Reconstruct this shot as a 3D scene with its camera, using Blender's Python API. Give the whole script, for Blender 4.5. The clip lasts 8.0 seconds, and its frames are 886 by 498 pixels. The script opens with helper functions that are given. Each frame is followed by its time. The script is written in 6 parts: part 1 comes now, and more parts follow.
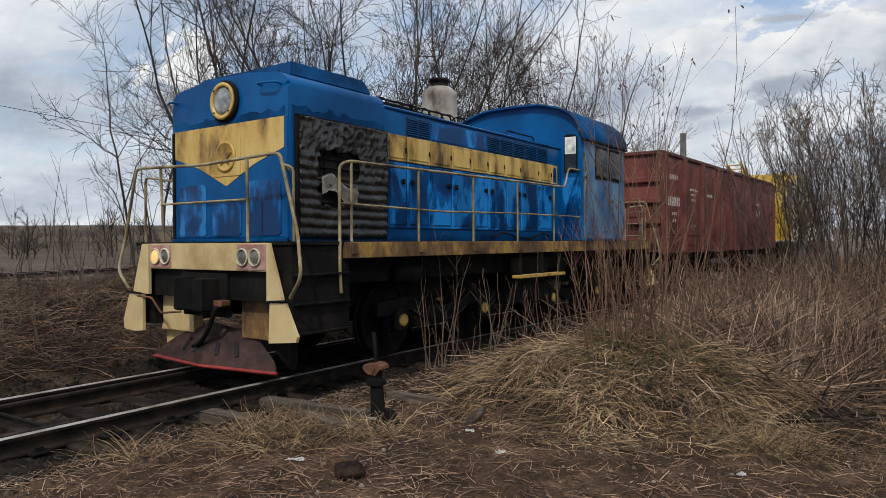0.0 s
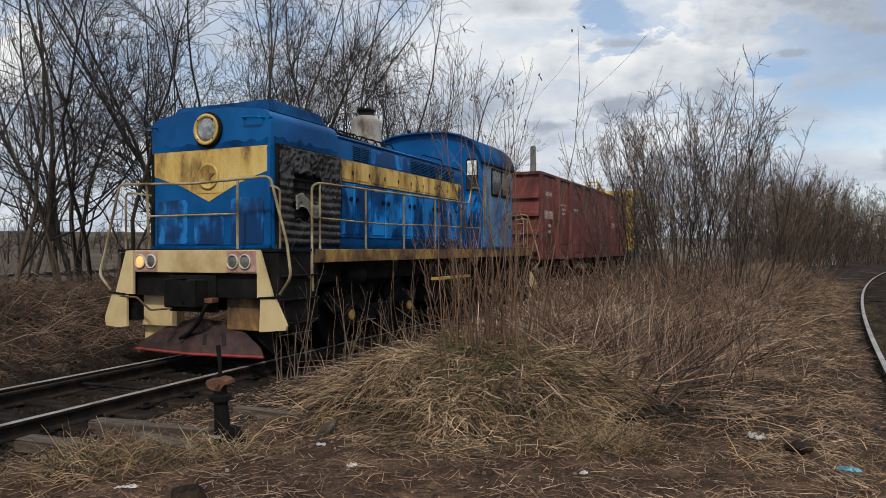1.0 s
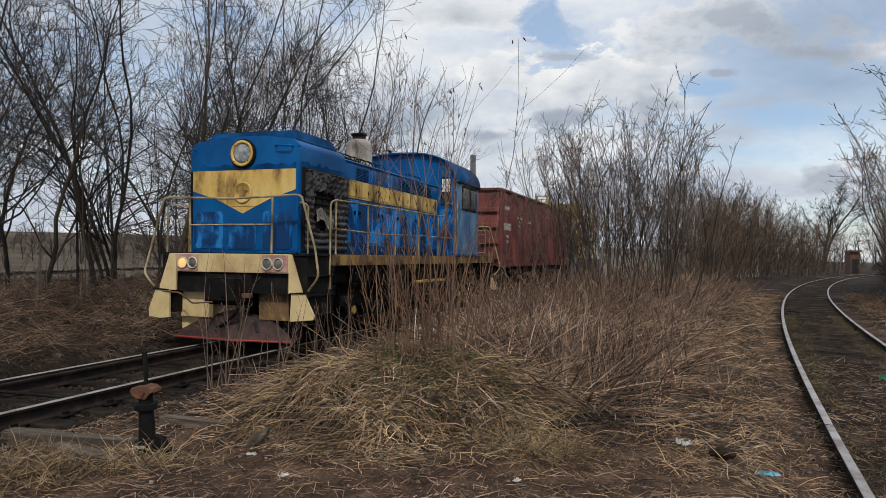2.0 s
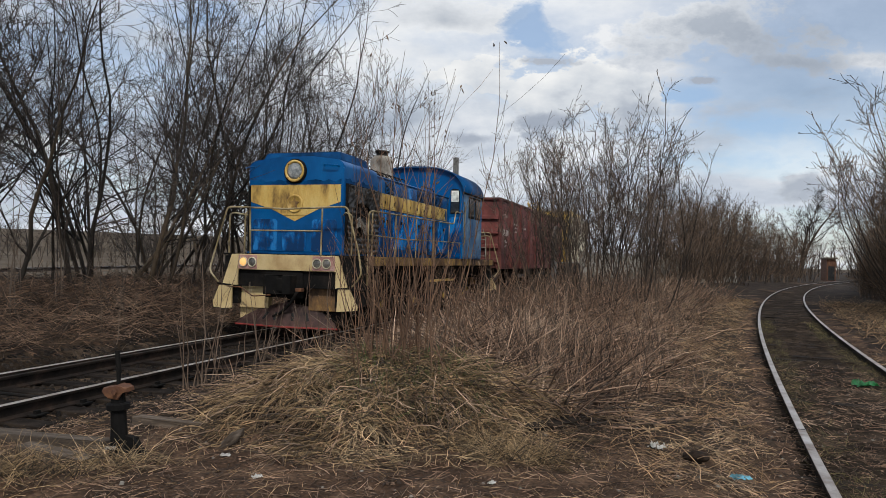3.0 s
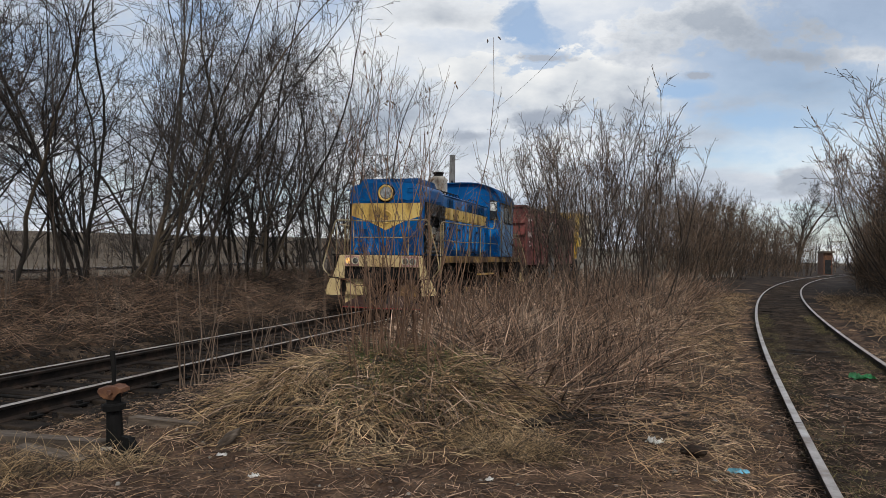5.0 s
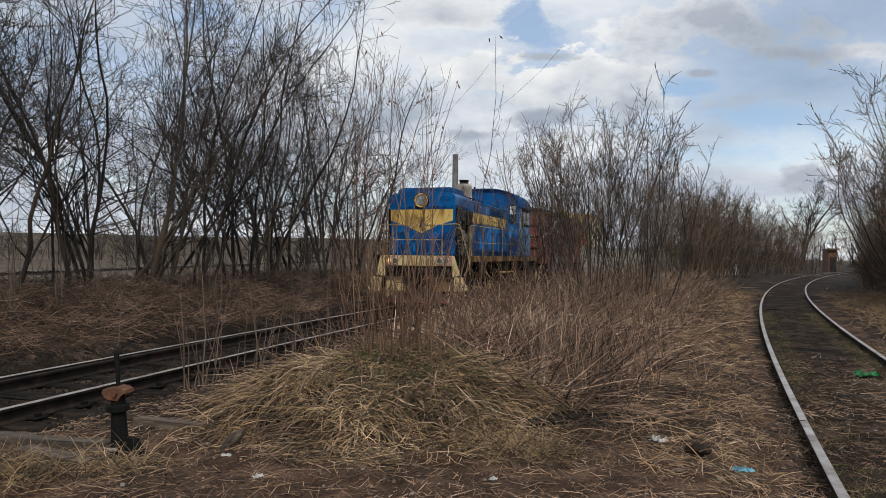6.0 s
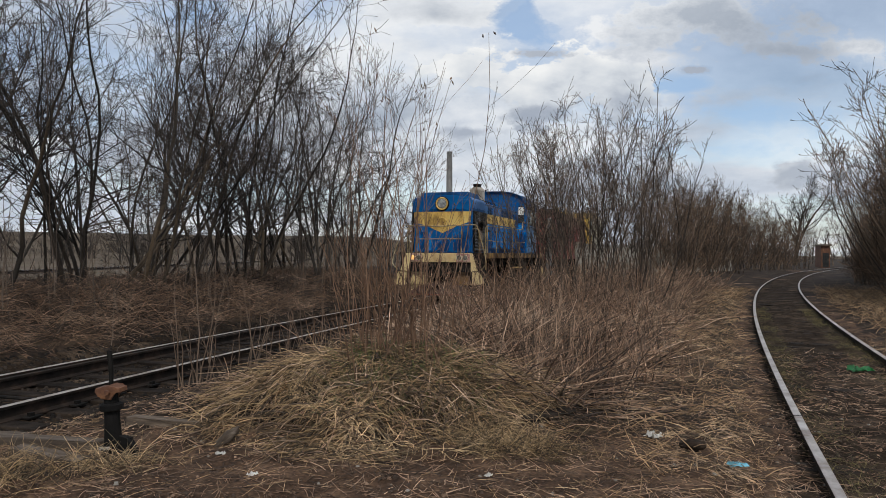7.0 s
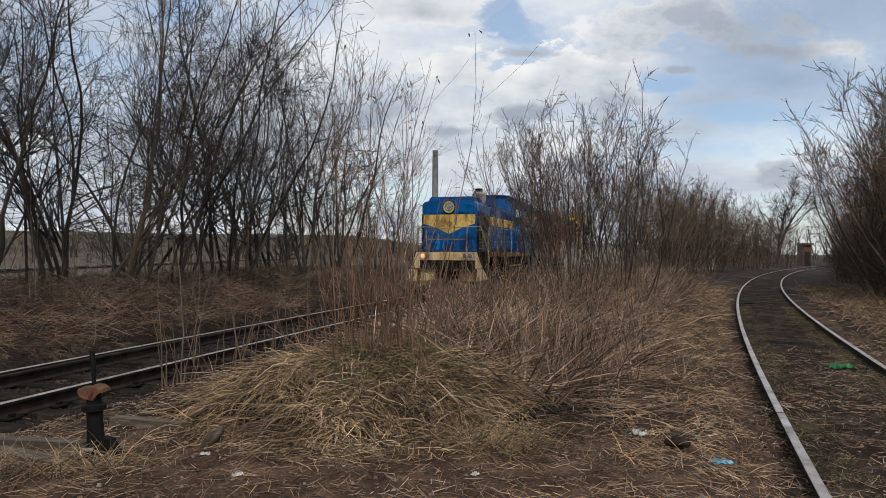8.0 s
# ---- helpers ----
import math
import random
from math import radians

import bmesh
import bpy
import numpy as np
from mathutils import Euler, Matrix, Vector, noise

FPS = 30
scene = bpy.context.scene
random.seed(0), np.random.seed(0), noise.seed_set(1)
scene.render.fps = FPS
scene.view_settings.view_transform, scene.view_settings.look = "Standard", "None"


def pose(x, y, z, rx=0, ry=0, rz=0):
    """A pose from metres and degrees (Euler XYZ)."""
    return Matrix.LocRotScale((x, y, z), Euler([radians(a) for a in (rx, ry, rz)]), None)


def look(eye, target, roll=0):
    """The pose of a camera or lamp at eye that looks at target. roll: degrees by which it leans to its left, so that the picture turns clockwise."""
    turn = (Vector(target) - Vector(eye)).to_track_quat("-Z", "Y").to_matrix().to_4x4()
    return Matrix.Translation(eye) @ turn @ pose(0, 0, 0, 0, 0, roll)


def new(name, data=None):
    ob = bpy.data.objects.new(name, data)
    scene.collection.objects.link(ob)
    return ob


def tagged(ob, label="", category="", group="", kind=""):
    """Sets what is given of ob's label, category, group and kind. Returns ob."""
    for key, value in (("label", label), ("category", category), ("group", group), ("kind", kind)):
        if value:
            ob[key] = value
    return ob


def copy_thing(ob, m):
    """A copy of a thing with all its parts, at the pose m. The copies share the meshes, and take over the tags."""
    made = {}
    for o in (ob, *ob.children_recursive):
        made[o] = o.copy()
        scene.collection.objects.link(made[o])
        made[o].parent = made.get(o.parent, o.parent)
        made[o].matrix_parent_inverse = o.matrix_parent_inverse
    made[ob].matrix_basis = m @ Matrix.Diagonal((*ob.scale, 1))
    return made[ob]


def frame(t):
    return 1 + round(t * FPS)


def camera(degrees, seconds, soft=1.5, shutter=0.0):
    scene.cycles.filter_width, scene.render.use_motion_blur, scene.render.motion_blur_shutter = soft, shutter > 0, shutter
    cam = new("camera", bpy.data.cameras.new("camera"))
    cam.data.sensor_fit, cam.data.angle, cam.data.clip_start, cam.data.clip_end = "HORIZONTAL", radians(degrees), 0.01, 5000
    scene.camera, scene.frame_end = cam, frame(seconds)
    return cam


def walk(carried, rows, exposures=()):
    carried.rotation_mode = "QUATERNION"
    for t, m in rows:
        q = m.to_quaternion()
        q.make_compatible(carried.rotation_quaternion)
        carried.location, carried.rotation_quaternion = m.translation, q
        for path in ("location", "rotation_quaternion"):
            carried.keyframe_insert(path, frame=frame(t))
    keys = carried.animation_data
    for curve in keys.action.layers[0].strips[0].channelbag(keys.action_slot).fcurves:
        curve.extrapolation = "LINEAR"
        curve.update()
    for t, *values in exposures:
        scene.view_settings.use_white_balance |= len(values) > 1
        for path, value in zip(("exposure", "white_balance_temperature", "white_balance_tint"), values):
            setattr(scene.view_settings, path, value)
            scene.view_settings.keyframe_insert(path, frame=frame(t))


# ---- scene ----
cam = camera(65.0, 8.0, soft=0.45)
PATH = [
    (0, pose(-0.072, -0.122, 1.602, 89.442, 0.312, 18.121)),
    (0.5, pose(-0.067, -0.051, 1.604, 89.615, 0.426, 11.831)),
    (1, pose(-0.046, -0.028, 1.603, 90.024, 0.204, 6.490)),
    (1.5, pose(-0.046, -0.010, 1.605, 90.349, -0.187, 3.371)),
    (3, pose(-0.008, -0.003, 1.602, 90.819, -1.437, -0.011)),
    (3.5, pose(0.000, 0.000, 1.600, 90.800, -1.400, 0.000)),
    (4, pose(0.004, 0.002, 1.601, 90.677, -1.273, -0.019)),
    (4.5, pose(0.006, 0.010, 1.596, 90.638, -0.993, -0.287)),
    (6, pose(0.016, 0.015, 1.597, 90.576, -0.547, 0.084)),
    (6.5, pose(0.017, 0.019, 1.594, 90.526, -0.441, 0.031)),
    (7, pose(0.017, 0.027, 1.591, 90.362, -0.319, -0.369)),
    (7.5, pose(0.016, 0.033, 1.591, 90.278, -0.283, -0.879)),
    (8, pose(0.013, 0.034, 1.591, 90.272, -0.290, -1.541)),
]
walk(cam, PATH)

# ---- world and sun ----
SUN_EL, SUN_AZ = 48.0, 172.0       # height, and compass turn from +y towards +x
world = bpy.data.worlds.new("sky")
scene.world = world
world.use_nodes = True
wt = world.node_tree
wt.nodes.clear()


def wn(kind, **values):
    n = wt.nodes.new(kind)
    for k, v in values.items():
        n.inputs[k].default_value = v
    return n


sky = wn("ShaderNodeTexSky")
sky.sky_type, sky.sun_disc = "NISHITA", False
sky.sun_elevation, sky.sun_rotation = radians(SUN_EL), radians(SUN_AZ)
bg_sky = wn("ShaderNodeBackground", Strength=0.15)
wt.links.new(sky.outputs[0], bg_sky.inputs[0])
coord = wn("ShaderNodeTexCoord")
split = wn("ShaderNodeSeparateXYZ")
wt.links.new(coord.outputs["Generated"], split.inputs[0])


def wmath(op, a, b):
    n = wt.nodes.new("ShaderNodeMath")
    n.operation = op
    for i, v in enumerate((a, b)):
        if isinstance(v, (int, float)):
            n.inputs[i].default_value = v
        else:
            wt.links.new(v, n.inputs[i])
    return n.outputs[0]


# clouds lie on a flat deck: the direction over its height
height = wmath("ADD", wmath("MAXIMUM", split.outputs[2], 0.0), 0.16)
deck = wn("ShaderNodeCombineXYZ")
wt.links.new(wmath("DIVIDE", split.outputs[0], height), deck.inputs[0])
wt.links.new(wmath("DIVIDE", split.outputs[1], height), deck.inputs[1])
deck.inputs[2].default_value = 3.7


def wnoise(scale, detail, rough, shift):
    m = wn("ShaderNodeMapping")
    m.inputs["Location"].default_value = shift
    wt.links.new(deck.outputs[0], m.inputs[0])
    n = wn("ShaderNodeTexNoise", Scale=scale, Detail=detail, Roughness=rough)
    wt.links.new(m.outputs[0], n.inputs["Vector"])
    return n.outputs["Fac"]


def wramp(fac, *stops):
    r = wt.nodes.new("ShaderNodeValToRGB")
    while len(r.color_ramp.elements) < len(stops):
        r.color_ramp.elements.new(0.5)
    for e, (p, c) in zip(r.color_ramp.elements, stops):
        e.position, e.color = p, (*c, 1)
    wt.links.new(fac, r.inputs[0])
    return r.outputs[0]


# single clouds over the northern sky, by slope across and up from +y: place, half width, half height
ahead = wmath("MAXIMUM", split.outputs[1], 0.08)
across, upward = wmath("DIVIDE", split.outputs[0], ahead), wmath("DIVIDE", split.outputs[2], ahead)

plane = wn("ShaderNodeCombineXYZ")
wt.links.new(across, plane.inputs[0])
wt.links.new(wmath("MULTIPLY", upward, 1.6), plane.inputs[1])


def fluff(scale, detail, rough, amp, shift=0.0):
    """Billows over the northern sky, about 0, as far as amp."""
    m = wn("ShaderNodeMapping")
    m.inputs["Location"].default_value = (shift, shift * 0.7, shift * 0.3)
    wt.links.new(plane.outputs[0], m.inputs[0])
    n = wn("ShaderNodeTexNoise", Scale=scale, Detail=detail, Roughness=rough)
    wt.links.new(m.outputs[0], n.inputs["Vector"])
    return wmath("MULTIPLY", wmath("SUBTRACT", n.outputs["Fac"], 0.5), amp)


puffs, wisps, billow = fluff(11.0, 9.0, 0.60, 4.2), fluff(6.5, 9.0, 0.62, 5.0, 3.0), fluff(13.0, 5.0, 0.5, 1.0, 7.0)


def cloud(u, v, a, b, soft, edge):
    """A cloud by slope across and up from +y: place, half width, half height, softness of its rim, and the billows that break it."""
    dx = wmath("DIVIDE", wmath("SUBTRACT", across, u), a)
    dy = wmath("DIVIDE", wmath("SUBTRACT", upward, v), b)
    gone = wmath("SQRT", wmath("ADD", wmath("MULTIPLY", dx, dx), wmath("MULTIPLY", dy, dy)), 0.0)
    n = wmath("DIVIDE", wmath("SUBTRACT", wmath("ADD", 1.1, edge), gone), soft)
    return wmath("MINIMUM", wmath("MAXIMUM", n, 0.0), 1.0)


def most(*parts):
    out = parts[0]
    for p in parts[1:]:
        out = wmath("MAXIMUM", out, p)
    return out


def blend(fac, a, b):
    n = wt.nodes.new("ShaderNodeMixRGB")
    wt.links.new(fac, n.inputs[0])
    for i, v in ((1, a), (2, b)):
        if isinstance(v, tuple):
            n.inputs[i].default_value = (*v, 1)
        else:
            wt.links.new(v, n.inputs[i])
    return n.outputs[0]


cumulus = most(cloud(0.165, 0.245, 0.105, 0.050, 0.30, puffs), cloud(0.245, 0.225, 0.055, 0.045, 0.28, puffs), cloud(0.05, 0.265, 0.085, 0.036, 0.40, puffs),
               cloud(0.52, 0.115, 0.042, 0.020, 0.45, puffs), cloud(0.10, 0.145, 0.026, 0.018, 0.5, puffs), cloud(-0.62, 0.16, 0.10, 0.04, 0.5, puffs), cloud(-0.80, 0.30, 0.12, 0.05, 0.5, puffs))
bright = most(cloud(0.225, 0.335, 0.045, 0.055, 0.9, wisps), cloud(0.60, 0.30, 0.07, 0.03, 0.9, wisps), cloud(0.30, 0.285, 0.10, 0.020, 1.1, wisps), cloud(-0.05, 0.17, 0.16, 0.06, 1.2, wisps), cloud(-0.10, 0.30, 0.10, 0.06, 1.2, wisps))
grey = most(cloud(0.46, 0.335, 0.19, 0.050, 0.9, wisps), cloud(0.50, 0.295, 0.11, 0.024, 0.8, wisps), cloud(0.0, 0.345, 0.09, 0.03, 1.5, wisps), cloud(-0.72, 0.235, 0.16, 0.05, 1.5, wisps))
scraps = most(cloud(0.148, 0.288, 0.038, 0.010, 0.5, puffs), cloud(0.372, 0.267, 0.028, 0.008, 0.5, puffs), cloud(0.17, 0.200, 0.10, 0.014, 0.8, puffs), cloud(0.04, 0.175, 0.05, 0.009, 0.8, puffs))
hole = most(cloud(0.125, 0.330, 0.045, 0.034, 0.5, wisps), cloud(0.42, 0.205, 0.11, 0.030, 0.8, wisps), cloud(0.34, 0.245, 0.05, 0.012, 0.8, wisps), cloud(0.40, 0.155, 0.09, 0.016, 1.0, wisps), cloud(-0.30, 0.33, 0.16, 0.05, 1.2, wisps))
cover_n = wmath("MULTIPLY", wmath("SUBTRACT", wnoise(0.62, 9.0, 0.55, (1.2, 0.4, 0)), 0.36), 7.0)
cover_v = wmath("MINIMUM", wmath("MAXIMUM", wmath("ADD", cover_n, wmath("MULTIPLY", grey, 1.5)), 0.50), 1.0)
cover_v = wmath("MAXIMUM", wmath("SUBTRACT", cover_v, wmath("MULTIPLY", hole, 0.35)), 0.45)
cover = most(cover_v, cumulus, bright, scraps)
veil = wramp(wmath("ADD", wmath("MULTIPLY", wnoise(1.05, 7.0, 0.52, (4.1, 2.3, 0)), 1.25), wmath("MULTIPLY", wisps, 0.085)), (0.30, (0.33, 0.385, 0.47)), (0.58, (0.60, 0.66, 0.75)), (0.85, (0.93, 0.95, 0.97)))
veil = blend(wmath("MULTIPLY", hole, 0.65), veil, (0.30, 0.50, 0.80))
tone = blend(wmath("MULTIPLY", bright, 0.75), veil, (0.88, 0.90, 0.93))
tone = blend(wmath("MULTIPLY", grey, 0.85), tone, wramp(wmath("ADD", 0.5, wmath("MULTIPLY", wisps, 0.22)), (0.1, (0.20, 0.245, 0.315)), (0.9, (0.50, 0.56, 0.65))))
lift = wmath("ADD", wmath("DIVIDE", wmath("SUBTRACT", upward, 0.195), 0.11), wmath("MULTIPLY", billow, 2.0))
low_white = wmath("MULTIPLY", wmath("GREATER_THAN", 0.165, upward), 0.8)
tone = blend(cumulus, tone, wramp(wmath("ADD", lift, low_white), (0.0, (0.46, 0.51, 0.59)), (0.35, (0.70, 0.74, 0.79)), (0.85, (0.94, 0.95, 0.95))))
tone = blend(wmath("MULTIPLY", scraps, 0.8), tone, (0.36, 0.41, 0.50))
bg_cloud = wn("ShaderNodeBackground", Strength=1.03)
wt.links.new(tone, bg_cloud.inputs[0])
sky_mix = wn("ShaderNodeMixShader")
wt.links.new(cover, sky_mix.inputs[0])
wt.links.new(bg_sky.outputs[0], sky_mix.inputs[1])
wt.links.new(bg_cloud.outputs[0], sky_mix.inputs[2])
w_out = wn("ShaderNodeOutputWorld")
wt.links.new(sky_mix.outputs[0], w_out.inputs[0])

sun = new("sun", bpy.data.lights.new("sun", "SUN"))
sun.data.energy, sun.data.angle, sun.data.color = 2.7, radians(2), (1.0, 0.97, 0.92)
sun_way = Vector((math.sin(radians(SUN_AZ)) * math.cos(radians(SUN_EL)), math.cos(radians(SUN_AZ)) * math.cos(radians(SUN_EL)), math.sin(radians(SUN_EL))))
sun.matrix_world = look(sun_way * 50, (0, 0, 0))
scene.view_settings.exposure = -0.12

# ---- materials ----


def material(name, base, rough=0.7, metal=0.0, dark=None, light=None, scale=3.0, stretch=(1, 1, 1), amount=0.6, fine=60.0, bump=0.15, island=0.0, coat=0.0, per_object=0.0, emit=None, grain_amp=0.10, spec=0.5):
    """Paint, bark, soil: a base colour that runs to a darker and a lighter one in patches, with fine grain and relief."""
    m = bpy.data.materials.new(name)
    m.use_nodes = True
    nt = m.node_tree
    bsdf = nt.nodes["Principled BSDF"]
    dark = dark or tuple(c * 0.45 for c in base)
    light = light or tuple(min(1, c * 1.35) for c in base)
    tc = nt.nodes.new("ShaderNodeTexCoord")
    mp = nt.nodes.new("ShaderNodeMapping")
    mp.inputs["Scale"].default_value = stretch
    nt.links.new(tc.outputs["Object"], mp.inputs[0])
    big = nt.nodes.new("ShaderNodeTexNoise")
    big.inputs["Scale"].default_value, big.inputs["Detail"].default_value, big.inputs["Roughness"].default_value = scale, 6, 0.62
    nt.links.new(mp.outputs[0], big.inputs["Vector"])
    small = nt.nodes.new("ShaderNodeTexNoise")
    small.inputs["Scale"].default_value, small.inputs["Detail"].default_value = fine, 3
    nt.links.new(tc.outputs["Object"], small.inputs["Vector"])
    ramp = nt.nodes.new("ShaderNodeValToRGB")
    els = ramp.color_ramp.elements
    els.new(0.5)
    for e, p, c in zip(els, (0.5 - 0.28 * amount, 0.5, 0.5 + 0.28 * amount), (dark, base, light)):
        e.position, e.color = p, (*c, 1)
    nt.links.new(big.outputs["Fac"], ramp.inputs[0])
    grain = nt.nodes.new("ShaderNodeMapRange")
    grain.inputs["From Min"].default_value, grain.inputs["From Max"].default_value = 0.3, 0.7
    grain.inputs["To Min"].default_value, grain.inputs["To Max"].default_value = 1 - grain_amp, 1 + grain_amp
    nt.links.new(small.outputs["Fac"], grain.inputs[0])
    shade = grain.outputs[0]
    extra = []
    if island:
        geo = nt.nodes.new("ShaderNodeNewGeometry")
        extra.append((geo.outputs["Random Per Island"], island))
    if per_object:
        info = nt.nodes.new("ShaderNodeObjectInfo")
        extra.append((info.outputs["Random"], per_object))
    for sock, amp in extra:
        r = nt.nodes.new("ShaderNodeMapRange")
        r.inputs["To Min"].default_value, r.inputs["To Max"].default_value = 1 - amp, 1 + amp * 1.5
        pw = nt.nodes.new("ShaderNodeMath")
        pw.operation = "POWER"
        pw.inputs[1].default_value = 1.7
        nt.links.new(sock, pw.inputs[0])
        nt.links.new(pw.outputs[0], r.inputs[0])
        mul = nt.nodes.new("ShaderNodeMath")
        mul.operation = "MULTIPLY"
        nt.links.new(shade, mul.inputs[0])
        nt.links.new(r.outputs[0], mul.inputs[1])
        shade = mul.outputs[0]
    mix = nt.nodes.new("ShaderNodeVectorMath")
    mix.operation = "SCALE"
    nt.links.new(ramp.outputs[0], mix.inputs[0])
    nt.links.new(shade, mix.inputs["Scale"])
    nt.links.new(mix.outputs[0], bsdf.inputs["Base Color"])
    bsdf.inputs["Metallic"].default_value = metal
    rr = nt.nodes.new("ShaderNodeMapRange")
    rr.inputs["From Min"].default_value, rr.inputs["From Max"].default_value = 0.3, 0.7
    rr.inputs["To Min"].default_value, rr.inputs["To Max"].default_value = min(1, rough + 0.12), max(0.04, rough - 0.12)
    nt.links.new(big.outputs["Fac"], rr.inputs[0])
    nt.links.new(rr.outputs[0], bsdf.inputs["Roughness"])
    bsdf.inputs["Coat Weight"].default_value = coat
    bsdf.inputs["Specular IOR Level"].default_value = spec
    if bump:
        bp = nt.nodes.new("ShaderNodeBump")
        bp.inputs["Strength"].default_value, bp.inputs["Distance"].default_value = bump, 0.01
        nt.links.new(small.outputs["Fac"], bp.inputs["Height"])
        nt.links.new(bp.outputs[0], bsdf.inputs["Normal"])
    if emit:
        bsdf.inputs["Emission Color"].default_value = (*emit[0], 1)
        bsdf.inputs["Emission Strength"].default_value = emit[1]
    return m


M_BLUE = material("faded_blue_paint", (0.0, 0.070, 0.225), 0.38, 0, (0.0, 0.034, 0.115), (0.0, 0.112, 0.325), 1.1, (1.0, 1.0, 0.7), 0.9, 40, 0.04, spec=0.18, grain_amp=0.05)
M_BLUE_DOOR = material("patched_blue_paint", (0.001, 0.080, 0.27), 0.26, 0, (0.0005, 0.034, 0.12), (0.014, 0.185, 0.50), 1.5, (1.3, 1.3, 0.6), 0.16, 40, 0.03, per_object=0.2, spec=0.28, grain_amp=0.06)
M_PALE_BLUE = material("chalky_blue_paint", (0.07, 0.17, 0.31), 0.5, 0, (0.02, 0.08, 0.2), (0.15, 0.27, 0.4), 1.8, (1, 1, 0.6), 0.6, 40, 0.05)
M_ROOF_BLUE = material("sooty_blue_paint", (0.0, 0.045, 0.145), 0.6, 0, (0.0, 0.020, 0.064), (0.0, 0.075, 0.22), 1.4, (1, 1, 1), 0.6, 40, 0.06, spec=0.12)
M_YELLOW = material("dirty_yellow_paint", (0.53, 0.335, 0.08), 0.45, 0, (0.10, 0.05, 0.016), (0.63, 0.45, 0.15), 2.0, (1.3, 1.3, 0.5), 0.5, 50, 0.03, per_object=0.12, grain_amp=0.06)
M_CREAM = material("stained_cream_paint", (0.54, 0.405, 0.20), 0.45, 0, (0.33, 0.205, 0.085), (0.62, 0.49, 0.27), 1.4, (1.2, 1.2, 0.7), 0.75, 50, 0.03, grain_amp=0.05)
M_PINK = material("faded_pink_paint", (0.38, 0.21, 0.18), 0.5, 0, (0.16, 0.05, 0.04), (0.48, 0.32, 0.27), 4, (1, 1, 1), 0.7, 50, 0.04)
M_RAILPAINT = material("worn_yellow_tube_paint", (0.235, 0.175, 0.080), 0.5, 0, (0.06, 0.042, 0.024), (0.42, 0.35, 0.22), 2.6, (1, 1, 1), 0.6, 60, 0.08)
M_BLACK = material("grimy_black_steel", (0.006, 0.0055, 0.005), 0.75, 0, (0.002, 0.002, 0.002), (0.020, 0.015, 0.012), 3, (1, 1, 1), 0.8, 50, 0.15, spec=0.15)
M_RUST = material("rusty_steel", (0.09, 0.035, 0.016), 0.8, 0, (0.03, 0.014, 0.008), (0.2, 0.085, 0.03), 5, (1, 1, 1), 0.8, 70, 0.3)
M_RUSTYELLOW = material("rusted_yellow_sole_bar", (0.16, 0.085, 0.03), 0.7, 0, (0.04, 0.02, 0.01), (0.42, 0.25, 0.05), 2.5, (1, 1, 0.6), 0.5, 60, 0.15)
M_PLOW = material("worn_red_plow_paint", (0.075, 0.040, 0.034), 0.6, 0.1, (0.03, 0.018, 0.016), (0.16, 0.08, 0.065), 3, (1, 1, 1), 0.7, 60, 0.12)
M_RED = material("faded_red_paint", (0.22, 0.022, 0.016), 0.6, 0, None, None, 3, (1, 1, 1), 0.6, 60, 0.1)
M_TARP = material("black_vinyl_cover", (0.021, 0.019, 0.017), 0.32, 0, (0.007, 0.006, 0.006), (0.050, 0.045, 0.040), 4, (1, 1, 1), 0.7, 50, 0.08)
# near black painted on solid pieces as the shade in openings; also the shed door
M_DARK = material("hollow_shade_and_door_black", (0.008, 0.008, 0.008), 0.9, 0, None, None, 3, (1, 1, 1), 0.5, 40, 0)
M_STACK = material("sooty_concrete_grey", (0.24, 0.215, 0.18), 0.8, 0, (0.08, 0.06, 0.045), (0.34, 0.31, 0.27), 3, (1, 1, 0.5), 0.6, 60, 0.1)
M_GLASS = material("dusty_lens_glass", (0.19, 0.20, 0.20), 0.12, 0, (0.07, 0.075, 0.08), (0.38, 0.38, 0.37), 7, (1, 1, 1), 0.5, 60, 0, coat=0.6)
M_LIT = material("lit_lamp_lens", (0.55, 0.32, 0.12), 0.2, 0, None, None, 3, (1, 1, 1), 0.3, 40, 0, emit=((1.0, 0.50, 0.16), 0.75))
M_LENS = material("dark_lamp_lens", (0.10, 0.095, 0.085), 0.12, 0, None, None, 6, (1, 1, 1), 0.5, 40, 0, coat=0.8)
M_WINDOW = material("grimy_cab_glass", (0.03, 0.035, 0.04), 0.08, 0, (0.015, 0.017, 0.02), (0.07, 0.075, 0.08), 3, (1, 1, 1), 0.6, 40, 0, coat=0.5)
M_WHITE_BLIND = material("white_sun_blind", (0.62, 0.62, 0.58), 0.7, 0, None, None, 4, (1, 1, 1), 0.4, 40, 0)
M_WAGON = material("oxide_red_wagon_paint", (0.15, 0.034, 0.028), 0.62, 0, (0.05, 0.016, 0.013), (0.25, 0.072, 0.06), 1.5, (1, 1, 0.6), 0.7, 60, 0.15)
# the wagon's red scaled darker, so that ribs carry their shadow lines as colour
M_WAGON_RIB = material("shaded_oxide_rib_paint", (0.115, 0.026, 0.021), 0.66, 0, (0.035, 0.012, 0.01), (0.19, 0.055, 0.045), 2.0, (1, 1, 0.6), 0.7, 60, 0.15)
M_STENCIL = material("worn_white_stencil", (0.5, 0.44, 0.4), 0.7, 0, (0.2, 0.1, 0.08), (0.6, 0.56, 0.52), 12, (1, 1, 1), 0.7, 60, 0.05)
